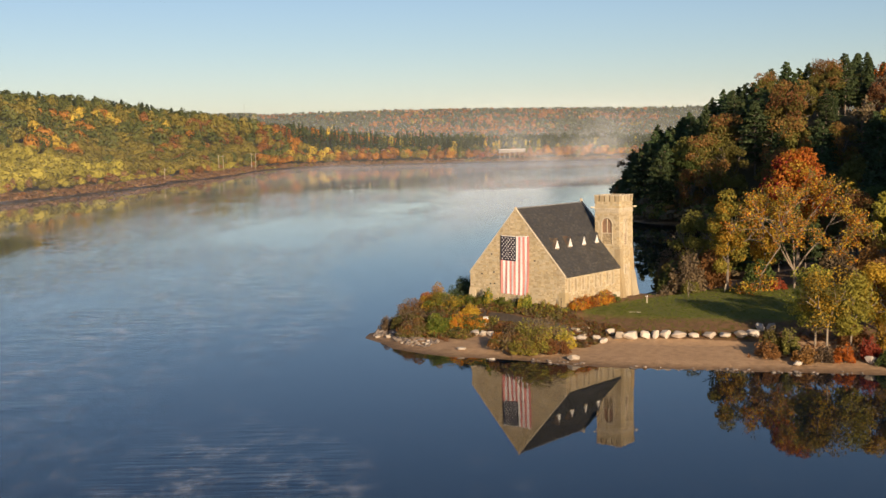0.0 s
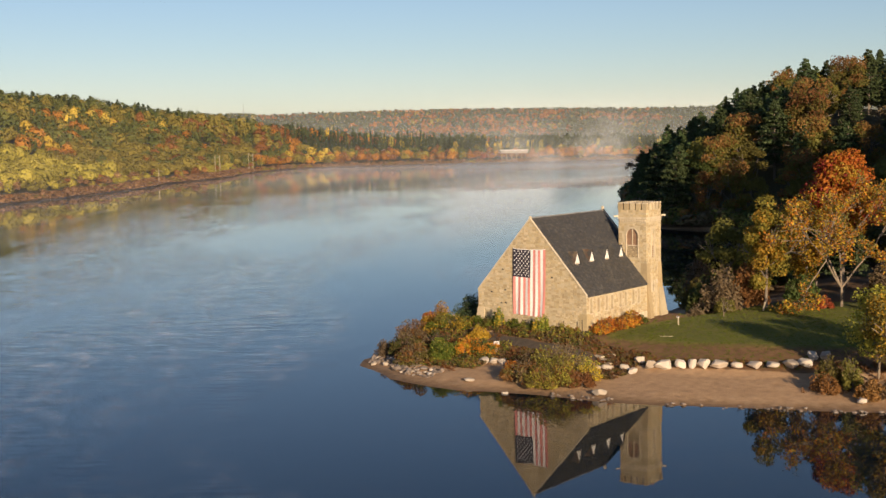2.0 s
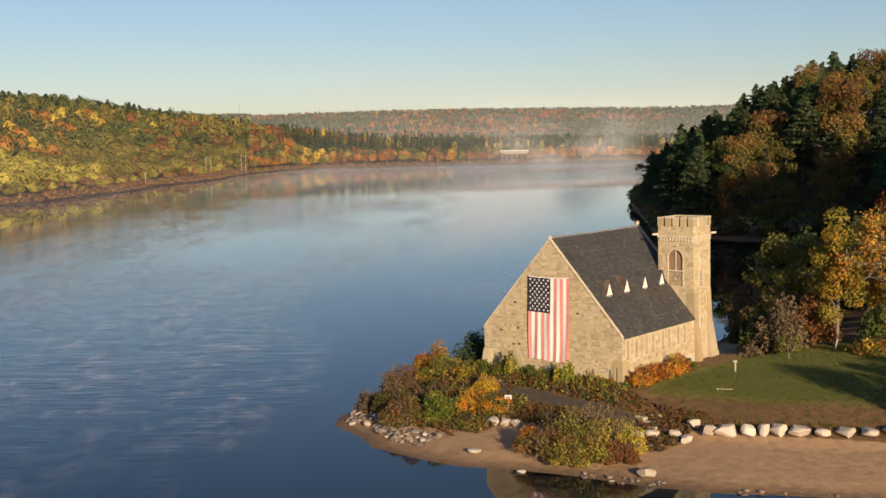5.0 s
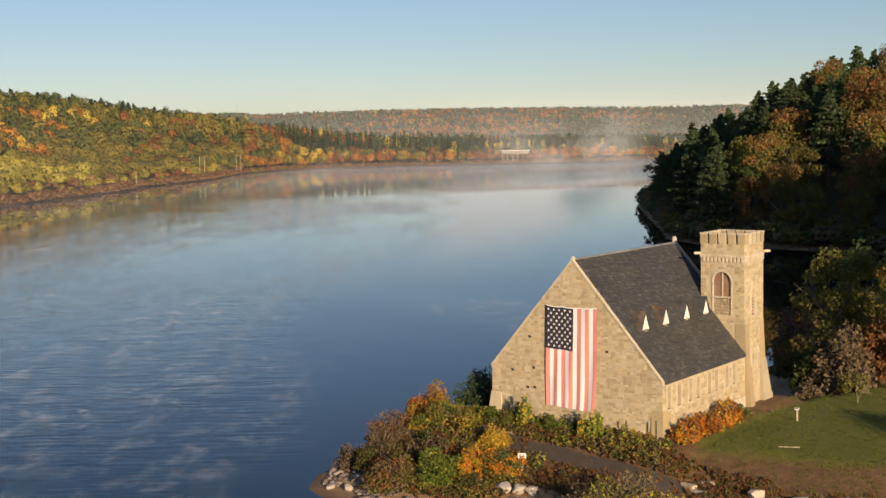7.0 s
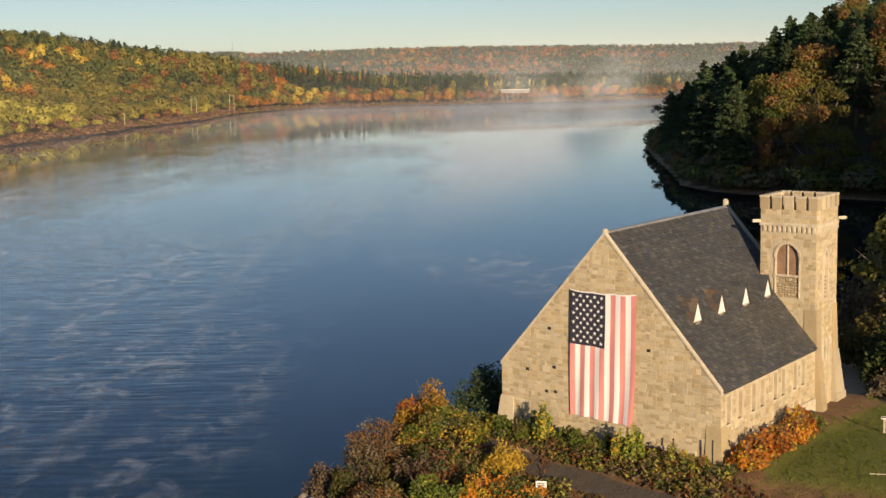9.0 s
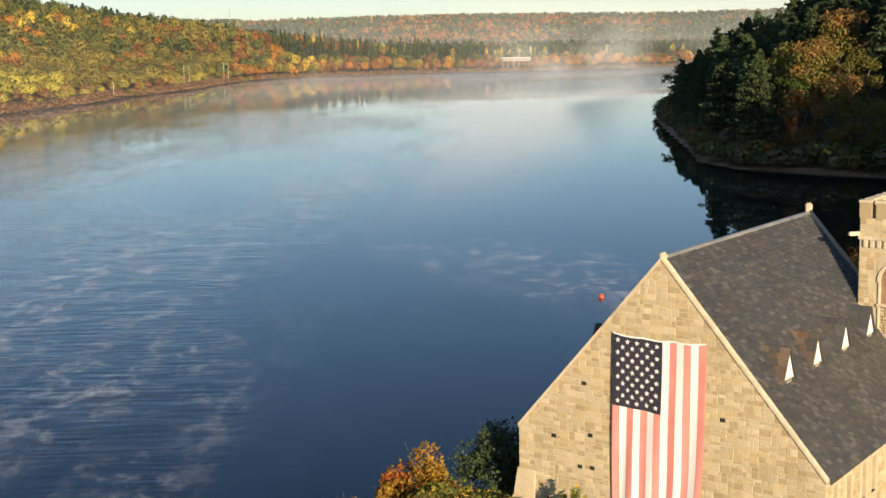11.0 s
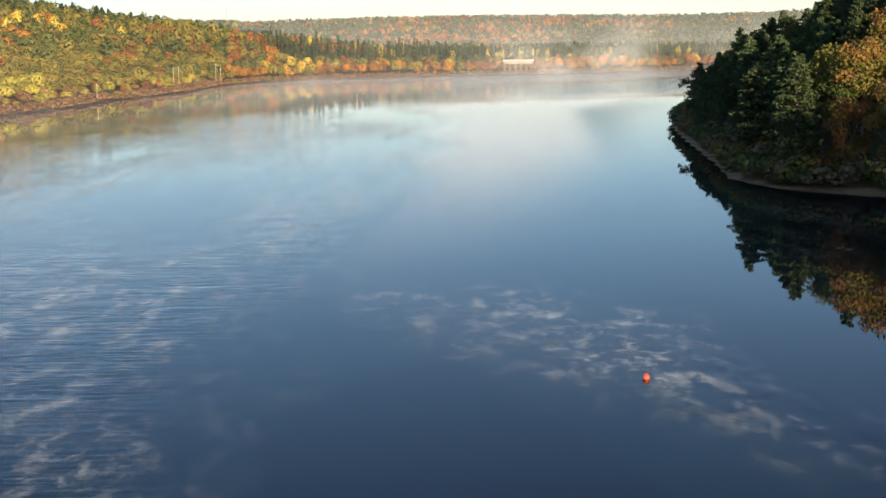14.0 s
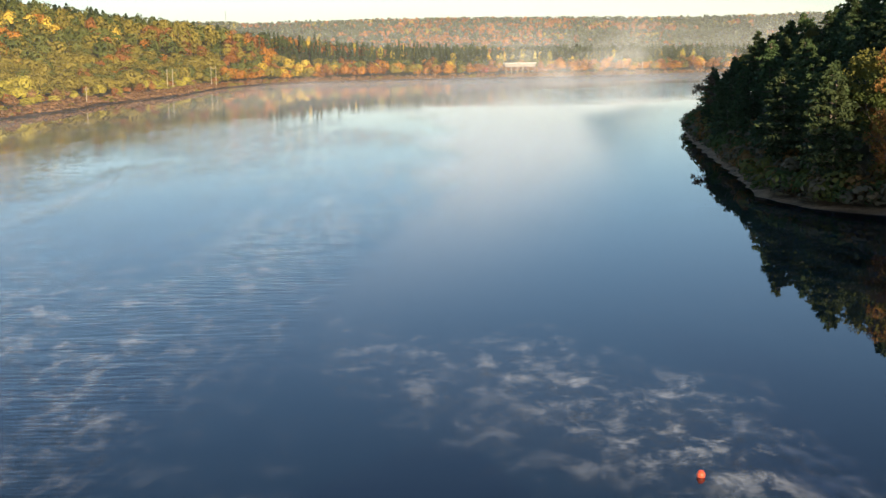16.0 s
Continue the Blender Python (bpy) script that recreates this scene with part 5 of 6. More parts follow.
for i, (x, y, h, m) in enumerate(((40.2, 1.2, 9.8, L_LIME), (42.6, -1.6, 10.4, (L_YELLOW, L_OLIVE)), (44.6, 0.4, 9.6, L_LIME), (46.5, 3.5, 10, L_YELLOW), (50, 2.2, 9, L_LIME), (47.5, 7, 10, L_RUST))):
    sap = broadleaf("slim young birch with yellow-green leaves and pale stems", h, 2.9, 60 + i, m, 26, 150, 0.2, 0.30, "birch_sapling", "saplings on the beach", PALEBARK)
    placed(sap, x, y)
SHORE_SHRUBS = ((37.2, -5.5, 1.7, 2.4, L_RUST), (39.0, -3.2, 1.5, 3.4, L_OLIVE), (41.5, -5.2, 1.7, 2.3, L_RUST), (43.4, -4.4, 1.5, 2.0, L_BROWN), (45.3, -3.4, 1.6, 2.2, L_ORANGE),
                (47.4, -1.4, 1.6, 3.0, L_RED), (48.4, 1.0, 1.6, 4.0, L_YELLOW), (49.8, -2.8, 1.5, 2.2, L_GREEN), (36.6, -2.6, 1.4, 3.6, L_OLIVE), (44, 3, 2.0, 3, L_RUST), (51.5, 0, 1.8, 4, L_RED), (53, -3.5, 2.0, 3, L_RUST))
for i, (x, y, w, h, m) in enumerate(SHORE_SHRUBS):
    bush("shrub", x, y, w, h, m, "straggling autumn shrub at the head of the beach", 70 + i, 1100, 0.2, group="shrubs on the beach")

TIP_SHRUBS = (
    (-13.0, -0.8, 2.4, 3.4, (L_YELLOW, L_ORANGE, L_YELLOW), "golden orange shrub with an uneven crown", 3600), (-9.6, -2.8, 2.7, 1.9, (L_SUMAC, L_OLIVE, L_YELLOW), "low spreading green sumac with yellow tips", 2200),
    (-5.0, -10.6, 2.0, 2.3, (L_SUMAC, L_SUMAC, L_LIME), "bright green sumac thicket above the sand", 1900), (-3.2, -8.6, 1.4, 2.2, (L_ORANGE, L_YELLOW, L_ORANGE), "vivid orange autumn shrub above the beach", 1500),
    (-1.5, -7.6, 1.7, 2.0, (L_OLIVE, L_ORANGE, L_GREEN), "olive green shrub with orange leaves", 1500), (-7.4, -12.2, 2.2, 2.1, (L_BROWN, L_RUST, L_OLIVE), "brown twiggy shrub with few leaves", 1700),
    (-13.6, -5.2, 2.0, 3.0, (L_BROWN, L_RUST, L_BROWN), "purple-brown twiggy shrub above the water", 1600), (-11.6, -9.0, 2.0, 2.6, (L_OLIVE, L_BROWN, L_GREEN), "dark olive shrub above the rocks", 1700),
    (-10.4, 3.2, 2.6, 3.0, L_PINE, "dark evergreen shrub behind the church corner", 2200), (-4.2, -4.6, 1.2, 1.4, L_YELLOW, "small yellow-orange shrub beside the path", 900),
    (-8.6, -6.6, 2.0, 1.7, (L_RUST, L_BROWN, L_GREEN), "rust-brown bramble in shade", 1300), (-14.6, -9.0, 1.4, 1.8, L_BROWN, "bare brown shrub at the water's edge", 900),
    (-9.6, -11.0, 1.4, 1.6, L_RUST, "rust-coloured shrub among rocks", 900))
for i, (x, y, w, h, m, label, n) in enumerate(TIP_SHRUBS):
    bush("shrub", x, y, w * 1.25, h * 1.2, m, label, 100 + i, int(n * 1.7), 0.17, group="shrubs on the point")
for i, (x, y, w, h, m) in enumerate(((8.8, -15.0, 2.6, 3.4, (L_BROWN, L_OLIVE, L_RUST)), (10.9, -13.4, 2.9, 4.0, (L_BROWN, L_OLIVE, L_LIME)), (12.8, -14.4, 2.7, 3.4, (L_OLIVE, L_RUST, L_LIME)), (13.8, -12.0, 2.4, 3.6, (L_LIME, L_BROWN, L_YELLOW)), (9.0, -12.0, 2.5, 3.4, (L_BROWN, L_RUST, L_OLIVE)), (7.0, -14.4, 1.6, 1.9, L_ORANGE), (14.8, -14.0, 1.8, 2.2, L_RUST), (11.6, -16.0, 2.2, 2.4, (L_RUST, L_OLIVE, L_LIME)), (11.5, -11.6, 2.3, 3.8, L_BROWN))):
    bush("shrub", x, y, w, h, m, "tangled brown and green shrub above the beach", 120 + i, 2300, 0.16, group="shrubs above the beach")
g = np.random.default_rng(77)
for i in range(15):
    x = -7.2 + i * 1.03
    m = ((L_SUMAC, L_LIME), L_SUMAC, (L_OLIVE, L_SUMAC), L_GREEN, (L_LIME, L_YELLOW, L_SUMAC))[i % 5] if x < 3.5 else (L_OLIVE, L_LIME, L_RUST)
    bush("sumac", x + g.uniform(-0.2, 0.2), -1.5 + g.uniform(-0.5, 0.3), 0.85, g.uniform(1.1, 2.7) if x < 4 else g.uniform(0.8, 1.5), m, "leafy sumac at the foot of the gable", 140 + i, 520, 0.24, 0.2, "sumacs below the gable", deep=0.7)
for i in range(11):
    y = 0.2 + i * 1.05
    m = (L_ORANGE, L_YELLOW, L_RUST, L_ORANGE) if y < 9.4 else (L_GREEN, L_OLIVE)
    bush("hedge_shrub", 8.75 + g.uniform(-0.15, 0.3), y, 1.2, g.uniform(1.5, 2.0) if y < 9.4 else 1.0, m, "orange and russet shrub along the church wall" if y < 9.4 else "low green shrub by the tower", 160 + i, 700, 0.19, group="shrubs along the church wall")


def tufts(name, points, leaf, label, gen, tall=(0.15, 0.4)):
    """Grass blades in small tufts."""
    q = []
    for x, y, z in points:
        n = 9
        a = gen.uniform(0, 6.28, n)
        lean = gen.uniform(0.1, 0.7, n)
        h = gen.uniform(*tall, n)
        ox, oy = gen.normal(0, 0.10, n), gen.normal(0, 0.10, n)
        w = 0.018 + 0.03 * gen.random(n)
        cx, cy = np.cos(a), np.sin(a)
        p = np.stack([x + ox, y + oy, np.full(n, z - 0.03)], 1)
        tip = p + np.stack([cx * lean * h, cy * lean * h, h], 1)
        side = np.stack([-cy * w, cx * w, np.zeros(n)], 1)
        q.append(np.stack([p - side, p + side, tip + side * 0.2, tip - side * 0.2], 1).reshape(-1, 3))
    return tagged(new(name, blades(name, np.concatenate(q), leaf)), label, "grass", kind="stuff")


def ground_points(n, x0, x1, y0, y1, test, gen):
    x, y = gen.uniform(x0, x1, n), gen.uniform(y0, y1, n)
    d = shore_distance(x, y, PENINSULA)
    k = test(x, y, d)
    return np.stack([x[k], y[k], height(x[k], y[k])], 1)


tufts("lawn_grass", ground_points(9000, 8, 60, -10, 34, lambda x, y, d: (d > 13.5) & (x > 9), g), L_LAWN, "short lawn grass", g, (0.05, 0.14))
tufts("dry_grass", ground_points(5000, -16, 55, -20, 12, lambda x, y, d: (d > 5.5) & (d < 14.5) & ~((x > 14) & (x < 35) & (d < 13.0)) & (np.hypot(x - 3, y + 14) > 4), g), L_RUST, "dry tan grass and weeds above the beach", g, (0.15, 0.45))
tufts("bank_grass", ground_points(1400, 12, 36, -10, 4, lambda x, y, d: (d > 12.8) & (d < 14.6), g), L_OLIVE, "rough olive grass behind the boulders", g, (0.1, 0.3))


def weeds(name, points, leaves, label, gen, tall):
    """Low leafy ground cover: knots of leaves at uneven heights."""
    p = np.asarray(points)
    hgt = gen.uniform(*tall, len(p))
    cs = p + np.stack([np.zeros(len(p)), np.zeros(len(p)), hgt * 0.6], 1)
    rs = np.stack([hgt * 0.7 + 0.1, hgt * 0.7 + 0.1, hgt * 0.5], 1)
    q = leaf_quads(cs, rs, 26, 0.13, gen, 0.4, 0.3, 1.7)
    return tagged(new(name, blades(name, q, leaves, gen, 26)), label, "weeds", kind="stuff")


def off_path(x, y):
    return segment_distance(x, y, [(-9, -2.5), (-3, -4.0), (3, -4.6), (8, -5.2), (12, -5.6)]) > 0.9


weeds("ground_cover", ground_points(2600, -14, 9, -13, -0.6, lambda x, y, d: (d > 4.5) & off_path(x, y) & ((x < 1) | (y > -5)), g), (L_GREEN, L_OLIVE, L_RUST, L_LIME, L_BROWN), "tangled green, yellow and rust weeds around the path", g, (0.15, 0.75))
weeds("bank_weeds", ground_points(1500, 0, 17, -13, -2, lambda x, y, d: (d > 7) & off_path(x, y) & (np.hypot(x - 3, y + 12) > 3), g), (L_RUST, L_BROWN, L_OLIVE), "dry russet weeds on the bank below the gable", g, (0.08, 0.35))


# ---- rocks ----
def rock_mesh(seed, material, flat=0.75):
    gen = np.random.default_rng(seed)
    bm = bmesh.new()
    bmesh.ops.create_icosphere(bm, subdivisions=3, radius=0.5)
    cuts = [(Vector(gen.normal(size=3)).normalized(), gen.uniform(0.27, 0.40)) for _ in range(14)]
    off = Vector(gen.uniform(-9, 9, 3))
    for v in bm.verts:
        for n, d in cuts:
            over = v.co.dot(n) - d
            if over > 0:
                v.co -= n * over * 0.95
        v.co *= 1 + 0.10 * noise.noise(v.co * 3 + off)
        v.co.z *= flat
    for f in bm.faces:
        f.smooth = False
    me = bpy.data.meshes.new("rock")
    bm.to_mesh(me)
    bm.free()
    me.materials.append(material)
    return me


PALE = [rock_mesh(s, ROCK, 0.8) for s in range(6)]
DUSKY = [rock_mesh(s + 10, DARKROCK, 0.7) for s in range(5)]


def rock(name, x, y, w, tall, label, group, meshes, gen, lift=0.0, long=1.25):
    ob = new(name, meshes[int(gen.integers(len(meshes)))])
    ob.matrix_basis = Matrix.Translation((x, y, float(height(x, y)) + tall * 0.30 + lift)) @ Matrix.Rotation(gen.uniform(0, 6.28), 4, "Z") @ Matrix.Diagonal((w * gen.uniform(0.9, long), w * gen.uniform(0.85, 1.1), tall * 1.25, 1))
    return tagged(ob, label, "rock", group)


LINE = [(12.5, -8.8), (13.6, -8.3), (14.3, -7.3), (16.0, -6.7), (17.4, -7.4), (16.8, -4.6)]
for x, y in LINE:
    rock("boulder", x, y, g.uniform(1.1, 1.4), g.uniform(0.8, 1.05), "pale rounded granite boulder at the lawn's edge", "boulders along the lawn", PALE, g)
bx, by = 18.4, -5.4
while bx < 34:
    slope = 0.36 if bx < 20 else 0.42 if bx < 26 else 0.58
    w = g.uniform(1.15, 2.0)
    rock("boulder", bx, by, w, g.uniform(0.95, 1.5), "pale rounded granite boulder at the lawn's edge", "boulders along the lawn", PALE, g)
    step = w * 0.92
    bx, by = bx + step * 0.93, by + step * slope * 0.93
for x, y in ((32.6, 3.4), (33.9, 3.9)):
    rock("boulder", x, y, 1.4, 1.2, "pale square boulder above the stone row", "boulders along the lawn", PALE, g)
rock("boulder", 18.4, -15.9, 1.7, 1.1, "large pale boulder at the waterline", "boulders on the beach", PALE, g)
rock("boulder", 3.4, -17.2, 1.3, 0.5, "flat pale stone on the sand", "boulders on the beach", PALE, g)
rock("boulder", 9.2, -19.2, 0.8, 0.4, "small pale stone at the waterline", "boulders on the beach", PALE, g)
for x, y, w in ((0.4, -10.2, 1.35), (1.6, -10.1, 1.3), (2.6, -9.9, 1.1), (-0.4, -7.0, 1.2), (41.4, -6.8, 1.2), (48.0, -2.6, 1.5)):
    rock("boulder", x, y, w, w * 0.75, "grey-white boulder beside the bushes", "boulders on the beach", PALE, g)
k = 0
while k < 200:
    x, y = g.uniform(-17, -1.5), g.uniform(-19, -6)
    d = float(shore_distance(np.array(x), np.array(y), PENINSULA))
    if 1.0 < d < 5.2 and (x < -9 or y < -13.2) and (d > 2.2 or x < -12):
        big = g.random() < 0.25
        rock("rock", x, y, g.uniform(0.65, 0.95) if big else g.uniform(0.3, 0.6), g.uniform(0.4, 0.7) if big else g.uniform(0.25, 0.4), "brown and grey rock of the riprap on the point", "riprap rocks on the point", DUSKY if g.random() < 0.88 else PALE, g)
        k += 1
edge = [(13.5, -18.2), (25, -16.2), (38, -11.4), (51, -5.8)]
for (ax, ay), (bx_, by_) in zip(edge, edge[1:]):
    for _ in range(22):
        t = g.random()
        x, y = ax + (bx_ - ax) * t + g.normal() * 0.15, ay + (by_ - ay) * t + g.uniform(-0.5, 0.7)
        w = g.uniform(0.22, 0.6)
        rock("rock", x, y, w, w * 0.6, "small dark wet stone along the waterline", "stones along the waterline", DUSKY, g)
for x, y, w, t in ((11.6, -4.7, 1.9, -0.35), (12.6, -5.1, 1.8, -0.3), (13.4, -5.9, 1.5, -0.4), (12.9, -3.9, 0.9, 0.4)):
    z = float(height(x, y))
    slab = part("stone_step", boxed(x - w / 2, x + w / 2, y - 0.24, y + 0.24, z - 0.1, z + 0.13, bevel=0.04, turn=Matrix.Rotation(t, 4, "Z")), COPING)
    tagged(slab, "pale stone step slab in the bank", "step", "steps down to the beach")

# ---- small things ----
def post_sign(x, y, tall, label, plate, tilt=0.0, turn=0.0):
    z = float(height(x, y))
    s = thing("notice_sign", (x, y, z), label, "sign")
    part("post", boxed(x - 0.06, x + 0.06, y - 0.06, y + 0.06, z - 0.2, z + tall, bevel=0.012), COPING, s)
    board = part("board", boxed(x - plate[0] / 2, x + plate[0] / 2, y - 0.12, y - 0.07, z + tall - plate[1] * 0.4, z + tall + plate[1] * 0.6, bevel=0.01, turn=Matrix.Rotation(turn, 4, "Z") @ Matrix.Rotation(tilt, 4, "X")), WHITE, s, "white notice board")
    for j in range(2):
        zz = z + tall + plate[1] * (0.25 - 0.25 * j)
        part("text_bar", boxed(x - plate[0] * 0.35, x + plate[0] * 0.35, y - 0.135, y - 0.125, zz, zz + 0.05, turn=Matrix.Rotation(turn, 4, "Z")), DARK, board)
    return s


post_sign(-0.6, -6.2, 0.75, "small white notice on a short post beside the path", (0.62, 0.42), 0.0, 0.5)
post_sign(12.8, 12.2, 0.95, "pale post with a tilted notice board on the lawn", (0.34, 0.2), -0.8, 0.4)
z = float(height(16.4, 28.9))
stub = thing("marker_post", (16.4, 28.9, z), "short pale wooden marker post by the thicket", "post")
part("shaft", boxed(16.32, 16.48, 28.82, 28.98, z - 0.2, z + 1.1, bevel=0.02, turn=Matrix.Rotation(0.2, 4, "Y")), COPING, stub)
z = float(height(15.5, 4.0))
part_board = part("fallen_plank", boxed(14.7, 16.2, 3.99, 4.06, z + 0.005, z + 0.045, turn=Matrix.Rotation(0.45, 4, "Z")), COPING)
tagged(part_board, "pale plank lying on the lawn", "plank")
sap = bare_tree("staked leafless sapling on the lawn", 2.6, 1.2, 91, None, 0, 0.3, PALEBARK, "sapling", "", 2, 2, 0.035)
placed(sap, 14.3, 21.5)

buoy = thing("buoy", (-39.0, 62.6, 0), "round red-orange marker buoy floating on the lake", "buoy")
bm = bmesh.new()
bmesh.ops.create_uvsphere(bm, u_segments=24, v_segments=14, radius=0.27, matrix=Matrix.Translation((-39.0, 62.6, 0.12)))
for f in bm.faces:
    f.smooth = True
part("float", bm, BUOY, buoy)
part("band", boxed(-39.12, -38.88, 62.48, 62.72, 0.36, 0.41, bevel=0.02), BUOY, buoy)

# ---- far shore: causeway wall, poles ----
wall = thing("causeway_wall", (-624, 929, 3), "long pale concrete parapet on piers above the far shore", "wall")
ALONG = Vector((0.83, 0.558, 0))
turned = Matrix.Rotation(math.atan2(ALONG.y, ALONG.x), 4, "Z")
part("panel", boxed(-637, -611, 928, 930, 8.6, 11.6, bevel=0.2, turn=turned), CONCRETE, wall)
part("coping", boxed(-638, -610, 927.5, 930.5, 11.6, 12.0, bevel=0.1, turn=turned), WHITE, wall)
for k in range(6):
    at = Vector((-624, 929, 0)) + ALONG * (k - 2.5) * 4.8
    part("pier", boxed(at.x - 0.5, at.x + 0.5, at.y - 0.5, at.y + 0.5, float(height(at.x, at.y)) - 0.3, 8.6, bevel=0.1, turn=turned), INFILL, wall)


def pole(x, y, tall, twin, label):
    z = float(height(x, y))
    p = thing("utility_pole", (x, y, z), label, "pole", "utility poles on the far shore")
    for dx in ((-1.7, 1.7) if twin else (0,)):
        bm = bmesh.new()
        bmesh.ops.create_cone(bm, segments=8, radius1=0.15, radius2=0.11, depth=tall + 1, matrix=Matrix.Translation((x + dx * 0.8, y + dx * 0.6, z + tall / 2)))
        part("mast", bm, COPING, p)
    part("crossarm", boxed(x - 1.6, x + 1.6, y - 0.05, y + 0.05, z + tall * 0.93, z + tall * 0.93 + 0.09, turn=Matrix.Rotation(0.64, 4, "Z")), COPING, p)


for x, y, h, two in ((-631, 545, 13, True), (-680, 628, 15, True), (-534, 405, 9, False)):
    pole(x, y, h, two, "pale twin-legged utility pole above the shoreline")
for k in range(9):
    pole(-660 + k * 36 + (k % 3) * 5, 905 + k * 36, 9, False, "slim pale pole along the far road")
z = float(height(-1780, 1700))
mast = thing("radio_mast", (-1780, 1700, z), "thin lattice radio mast on the skyline", "mast")
part("shaft", boxed(-1780.35, -1779.65, 1699.65, 1700.35, z, z + 36), LEAD, mast)

# ---- morning mist on the lake ----
def mist_material(name, density, shift):
    """Thin vapour: torn wisps inside broad banks over the open reach, a drift off the point, haze far out; also a veil
    imitating sky reflection in the lee.
    """
    m, nt, bsdf = nodes_of(name)
    nt.nodes.remove(bsdf)
    at, u, v = lake_frame(nt)
    wisp = between(nt, drift_noise(nt, at, 0.34, 9, (1, 0.62, 1), shift, 0.70, 0.3), 0.49, 0.70)
    afar = between(nt, drift_noise(nt, at, 0.24, 9, (1, 0.13, 1), shift + 2, 0.66, 0.2), 0.49, 0.68)
    wisp = maths(nt, "MAXIMUM", wisp, maths(nt, "MULTIPLY", afar, between(nt, v, 110, 240)))
    puff = between(nt, drift_noise(nt, at, 0.085, 5, (1, 0.42, 1), shift * 1.7, 0.62, 0.1), 0.38, 0.62)
    bank = between(nt, drift_noise(nt, at, 0.022, 3, (1, 0.3, 1), 2.0), 0.38, 0.6, 0.22, 1.0)
    veil = maths(nt, "MULTIPLY", drift_noise(nt, at, 0.05, 6, (1, 0.25, 1), shift + 4, 0.6, 0.1), 0.03)
    torn = maths(nt, "MULTIPLY", maths(nt, "MULTIPLY", wisp, maths(nt, "ADD", maths(nt, "MULTIPLY", puff, 0.75), 0.25)), bank)
    # the drift of vapour beyond the church
    du, dv = maths(nt, "DIVIDE", maths(nt, "SUBTRACT", maths(nt, "ADD", u, maths(nt, "MULTIPLY", maths(nt, "SUBTRACT", v, 82), 0.42)), 2), 14), maths(nt, "DIVIDE", maths(nt, "SUBTRACT", v, 82), 36)
    away = maths(nt, "SQRT", maths(nt, "ADD", maths(nt, "MULTIPLY", du, du), maths(nt, "MULTIPLY", dv, dv)))
    away = maths(nt, "ADD", away, maths(nt, "MULTIPLY", maths(nt, "SUBTRACT", drift_noise(nt, at, 0.12, 4, (1, 0.3, 1), 9.0), 0.5), 1.8))
    patch = between(nt, away, 0.35, 1.15, 1.0, 0.0)
    field = maths(nt, "MAXIMUM", maths(nt, "MULTIPLY", open_reach(nt, at, u, v), between(nt, v, 340, 520, 1.0, 0.3)), maths(nt, "MULTIPLY", patch, 1.9))
    field = maths(nt, "MAXIMUM", field, 0.035)
    near = maths(nt, "MULTIPLY", maths(nt, "ADD", torn, maths(nt, "MULTIPLY", veil, between(nt, v, -60, 200))), field)
    # lee: a pale veil that stands in for low sky mirrored in calm water
    lee = maths(nt, "MULTIPLY", maths(nt, "SUBTRACT", 1.0, open_reach(nt, at, u, v)), maths(nt, "MULTIPLY", between(nt, v, 90, 320, 0.0, 0.45), between(nt, v, 300, 700, 1.0, 0.3)))
    lee = maths(nt, "MULTIPLY", lee, between(nt, maths(nt, "SUBTRACT", u, maths(nt, "MULTIPLY", v, 0.2)), -48, -16, 1.0, 0.0))
    haze = maths(nt, "ADD", lee, between(nt, v, 300, 760, 0.0, 0.2))
    haze = maths(nt, "MULTIPLY", maths(nt, "MULTIPLY", haze, between(nt, u, -165, -100, 0.12, 1.0)), maths(nt, "SUBTRACT", 1.0, maths(nt, "MULTIPLY", far_streak(nt, at, u, v), 0.9)))
    alpha = maths(nt, "MULTIPLY", maths(nt, "ADD", maths(nt, "MULTIPLY", near, 0.66), haze), density)
    white, thin, clear = nt.nodes.new("ShaderNodeBsdfDiffuse"), nt.nodes.new("ShaderNodeBsdfTranslucent"), nt.nodes.new("ShaderNodeBsdfTransparent")
    # vapour scatters all ways: the side towards the sun is as good as any other
    for shader in (white, thin):
        up = nt.nodes.new("ShaderNodeCombineXYZ")
        for key, value in (("X", 0.5), ("Y", -0.34), ("Z", 0.8)):
            up.inputs[key].default_value = value
        nt.links.new(up.outputs[0], shader.inputs["Normal"])
    white.inputs["Color"].default_value = thin.inputs["Color"].default_value = (0.70, 0.79, 0.95, 1)
    half, out = node(nt, "MixShader", Fac=0.25), node(nt, "MixShader")
    nt.links.new(white.outputs[0], half.inputs[1])
    nt.links.new(thin.outputs[0], half.inputs[2])
    nt.links.new(alpha, out.inputs["Fac"])
    nt.links.new(clear.outputs[0], out.inputs[1])
    nt.links.new(half.outputs[0], out.inputs[2])
    nt.links.new(out.outputs[0], nt.nodes["Material Output"].inputs["Surface"])
    return m


for k, (z, density) in enumerate(((0.4, 0.42), (1.4, 0.34))):
    n = 30
    sx, sy = np.meshgrid(np.linspace(-760, 120, n), np.linspace(-160, 1150, n))
    sz = z + 0.25 * np.sin(sx * 0.05 + k) * np.sin(sy * 0.04)
    ix = np.arange(n * n).reshape(n, n)
    fq = np.stack([ix[:-1, :-1], ix[:-1, 1:], ix[1:, 1:], ix[1:, :-1]], -1).reshape(-1, 4)
    layer = new("mist", quick_mesh("mist", np.stack([sx, sy, sz], -1).reshape(-1, 3), fq, [mist_material("mist_%d" % k, density, 5.0 * k)], smooth=True))
    tagged(layer, "thin white morning mist drifting over the lake", "mist", kind="stuff")


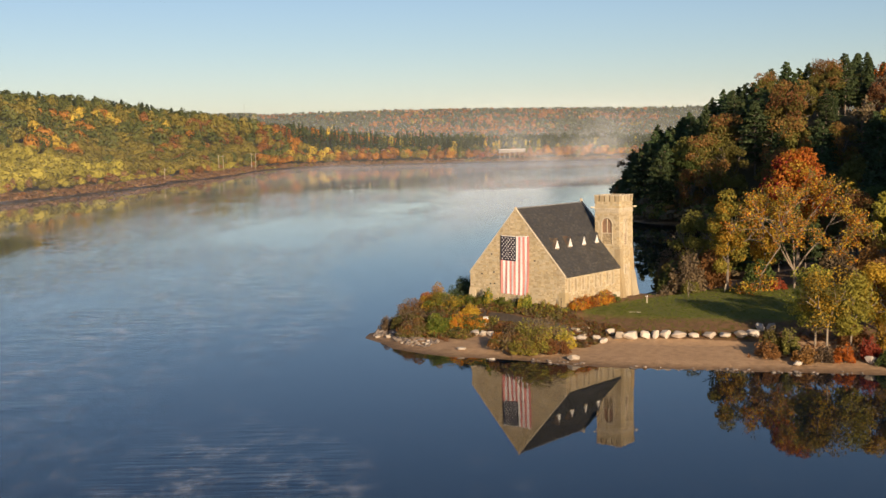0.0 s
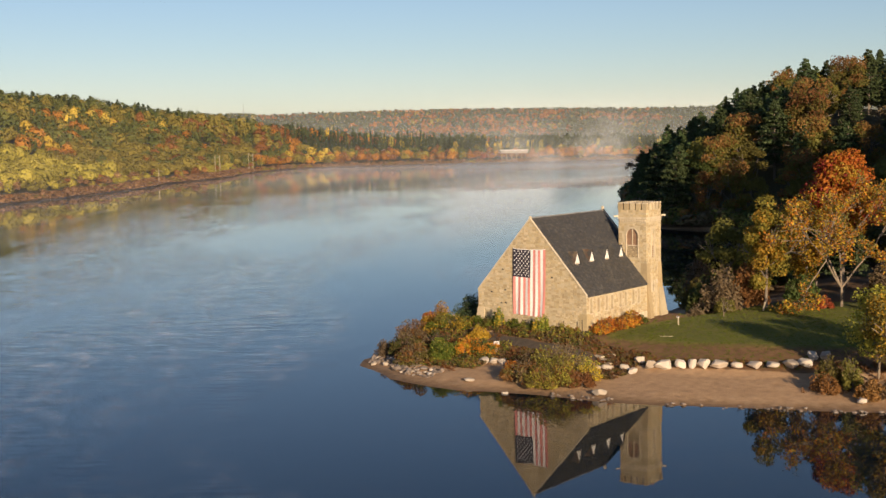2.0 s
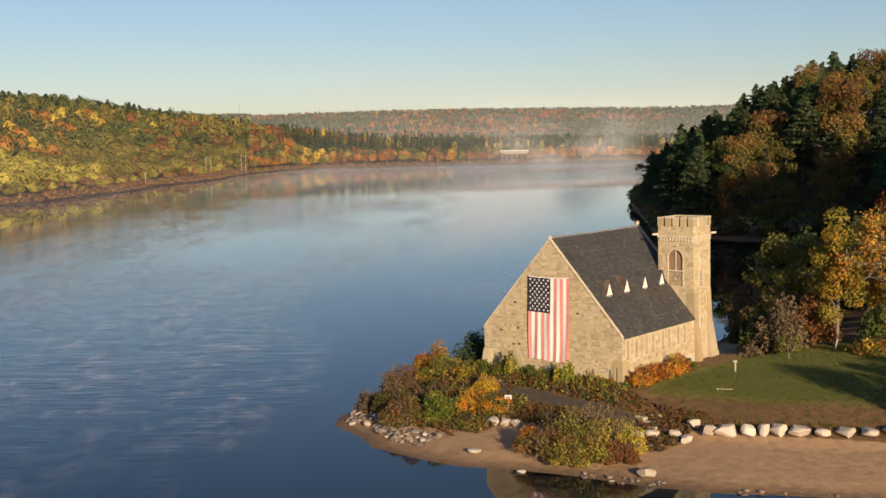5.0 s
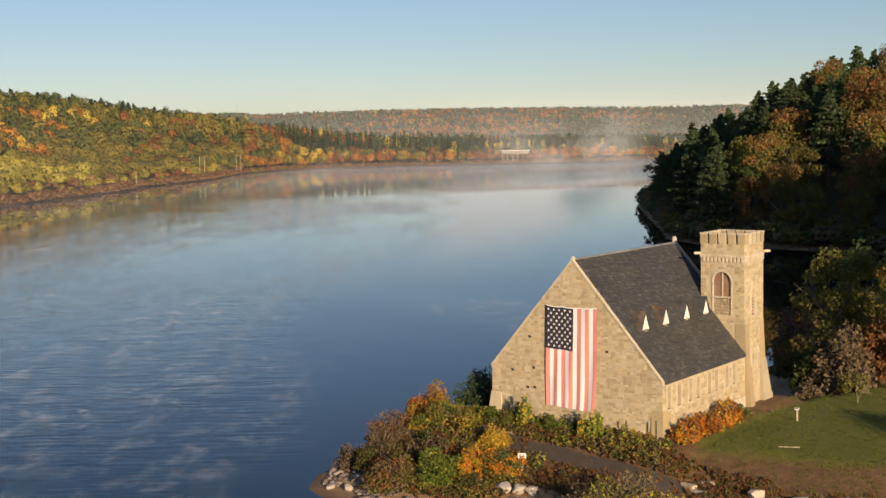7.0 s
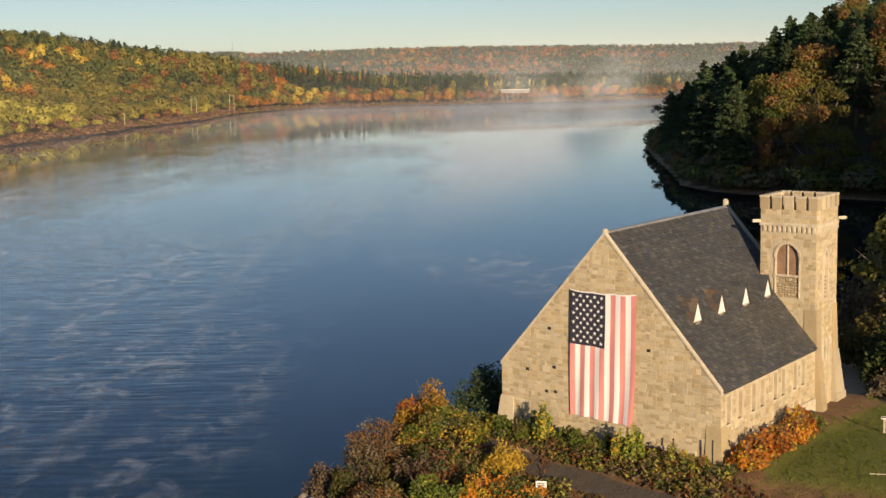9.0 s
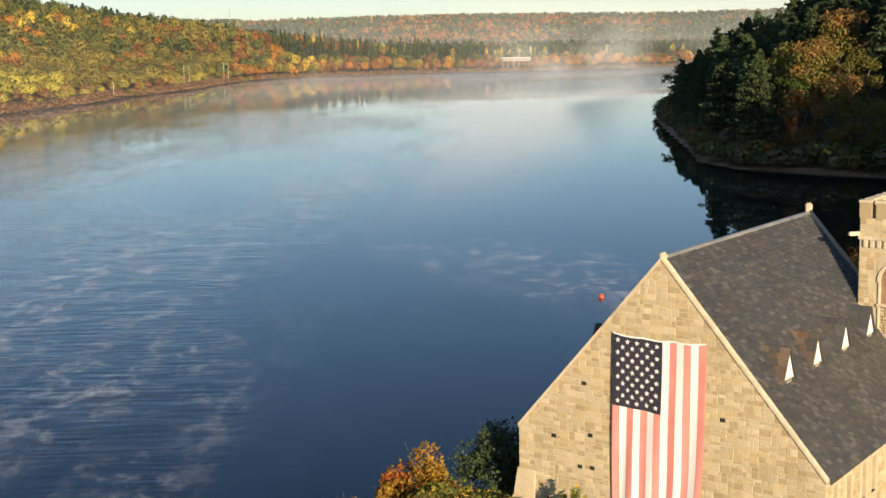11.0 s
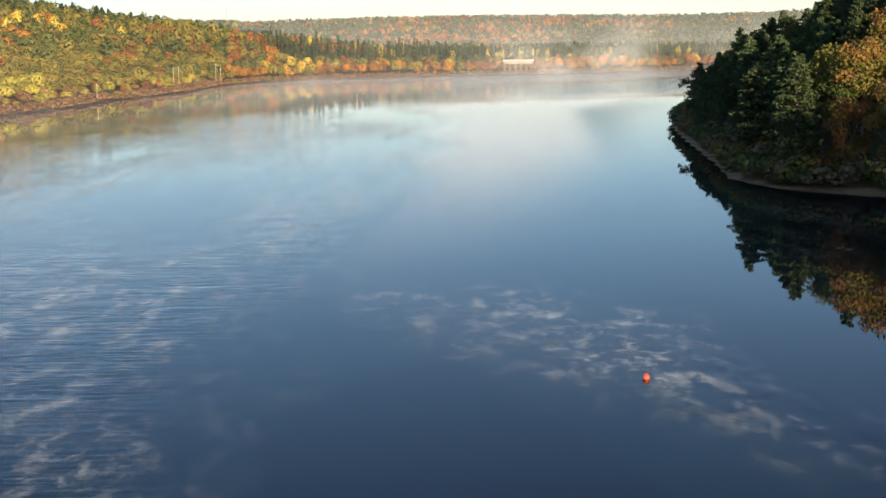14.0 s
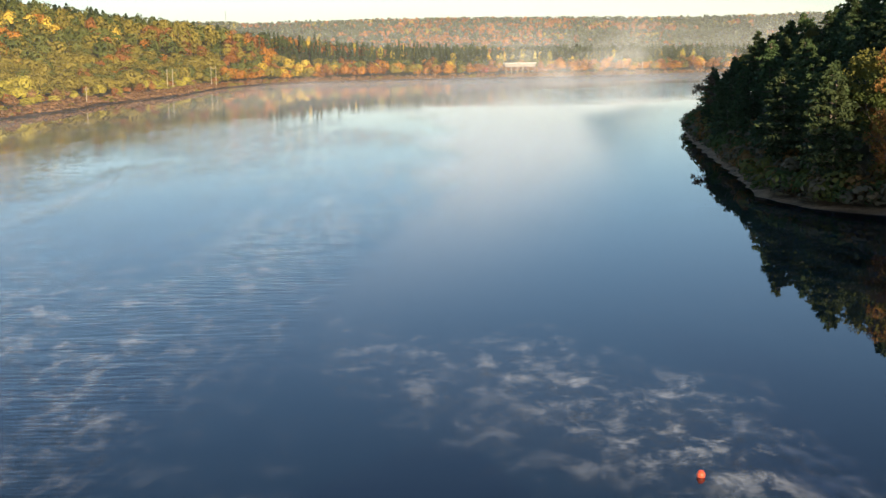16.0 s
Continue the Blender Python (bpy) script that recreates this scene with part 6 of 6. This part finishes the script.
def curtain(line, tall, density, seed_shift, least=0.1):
    """Upright sheets: vapour over the far waterline, imitated distance haze elsewhere, thinning upwards."""
    m, nt, bsdf = nodes_of("mist_and_haze_sheet")
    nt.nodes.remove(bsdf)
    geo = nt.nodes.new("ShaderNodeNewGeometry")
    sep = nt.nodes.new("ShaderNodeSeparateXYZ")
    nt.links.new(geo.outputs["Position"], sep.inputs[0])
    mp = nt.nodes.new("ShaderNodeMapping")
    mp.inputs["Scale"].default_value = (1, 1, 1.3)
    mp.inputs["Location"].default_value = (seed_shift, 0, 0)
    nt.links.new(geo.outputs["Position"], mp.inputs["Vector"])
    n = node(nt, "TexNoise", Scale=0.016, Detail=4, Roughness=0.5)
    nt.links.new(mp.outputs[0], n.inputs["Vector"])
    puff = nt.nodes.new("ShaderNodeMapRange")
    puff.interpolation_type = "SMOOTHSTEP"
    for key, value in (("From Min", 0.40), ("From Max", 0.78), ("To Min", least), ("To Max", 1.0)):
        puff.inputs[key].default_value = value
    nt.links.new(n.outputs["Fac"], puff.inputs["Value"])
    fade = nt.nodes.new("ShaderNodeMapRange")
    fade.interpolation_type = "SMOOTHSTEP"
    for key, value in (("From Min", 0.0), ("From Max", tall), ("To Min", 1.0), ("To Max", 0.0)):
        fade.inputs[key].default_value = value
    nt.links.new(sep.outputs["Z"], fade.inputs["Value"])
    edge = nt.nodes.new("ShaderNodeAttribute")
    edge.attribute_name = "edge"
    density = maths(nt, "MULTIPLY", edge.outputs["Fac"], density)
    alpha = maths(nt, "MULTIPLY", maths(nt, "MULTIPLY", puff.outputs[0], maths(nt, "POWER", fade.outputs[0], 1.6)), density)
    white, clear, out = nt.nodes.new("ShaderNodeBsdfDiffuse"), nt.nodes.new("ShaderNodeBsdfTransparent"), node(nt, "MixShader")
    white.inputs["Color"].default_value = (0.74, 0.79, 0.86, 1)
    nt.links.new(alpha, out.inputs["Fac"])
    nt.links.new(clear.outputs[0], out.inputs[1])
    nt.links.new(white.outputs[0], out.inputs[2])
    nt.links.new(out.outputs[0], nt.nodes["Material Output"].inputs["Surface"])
    verts, faces = [], []
    for i, (x, y) in enumerate(line):
        verts += [(x, y, 0.1), (x, y, tall)]
        if i:
            faces.append((2 * i - 2, 2 * i, 2 * i + 1, 2 * i - 1))
    ob = new("mist_bank", quick_mesh("mist_bank", verts, faces, [m], smooth=True))
    soft = ob.data.attributes.new("edge", "FLOAT", "POINT")
    soft.data.foreach_set("value", [0.0 if i in (0, len(line) - 1) else 1.0 for i in range(len(line)) for _ in range(2)])
    tagged(ob, "pale sheet of waterline mist and imitated distance haze", "mist", kind="stuff")


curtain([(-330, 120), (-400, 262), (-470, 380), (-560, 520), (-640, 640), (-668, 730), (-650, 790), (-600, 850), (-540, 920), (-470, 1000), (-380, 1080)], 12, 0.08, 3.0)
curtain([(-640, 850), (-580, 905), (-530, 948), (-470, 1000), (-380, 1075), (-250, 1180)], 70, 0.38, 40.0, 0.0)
# see-through sheet that imitates thin distance haze over the whole far shore
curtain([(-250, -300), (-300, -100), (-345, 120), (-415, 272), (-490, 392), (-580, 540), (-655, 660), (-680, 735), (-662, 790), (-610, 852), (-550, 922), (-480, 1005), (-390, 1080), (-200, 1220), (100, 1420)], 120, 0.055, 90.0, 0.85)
# pale sheet before the distant hill, in place of haze in the air
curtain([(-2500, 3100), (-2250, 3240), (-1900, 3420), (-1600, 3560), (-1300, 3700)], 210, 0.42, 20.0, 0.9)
# sheet imitating the distance haze between the far shore and its ridges
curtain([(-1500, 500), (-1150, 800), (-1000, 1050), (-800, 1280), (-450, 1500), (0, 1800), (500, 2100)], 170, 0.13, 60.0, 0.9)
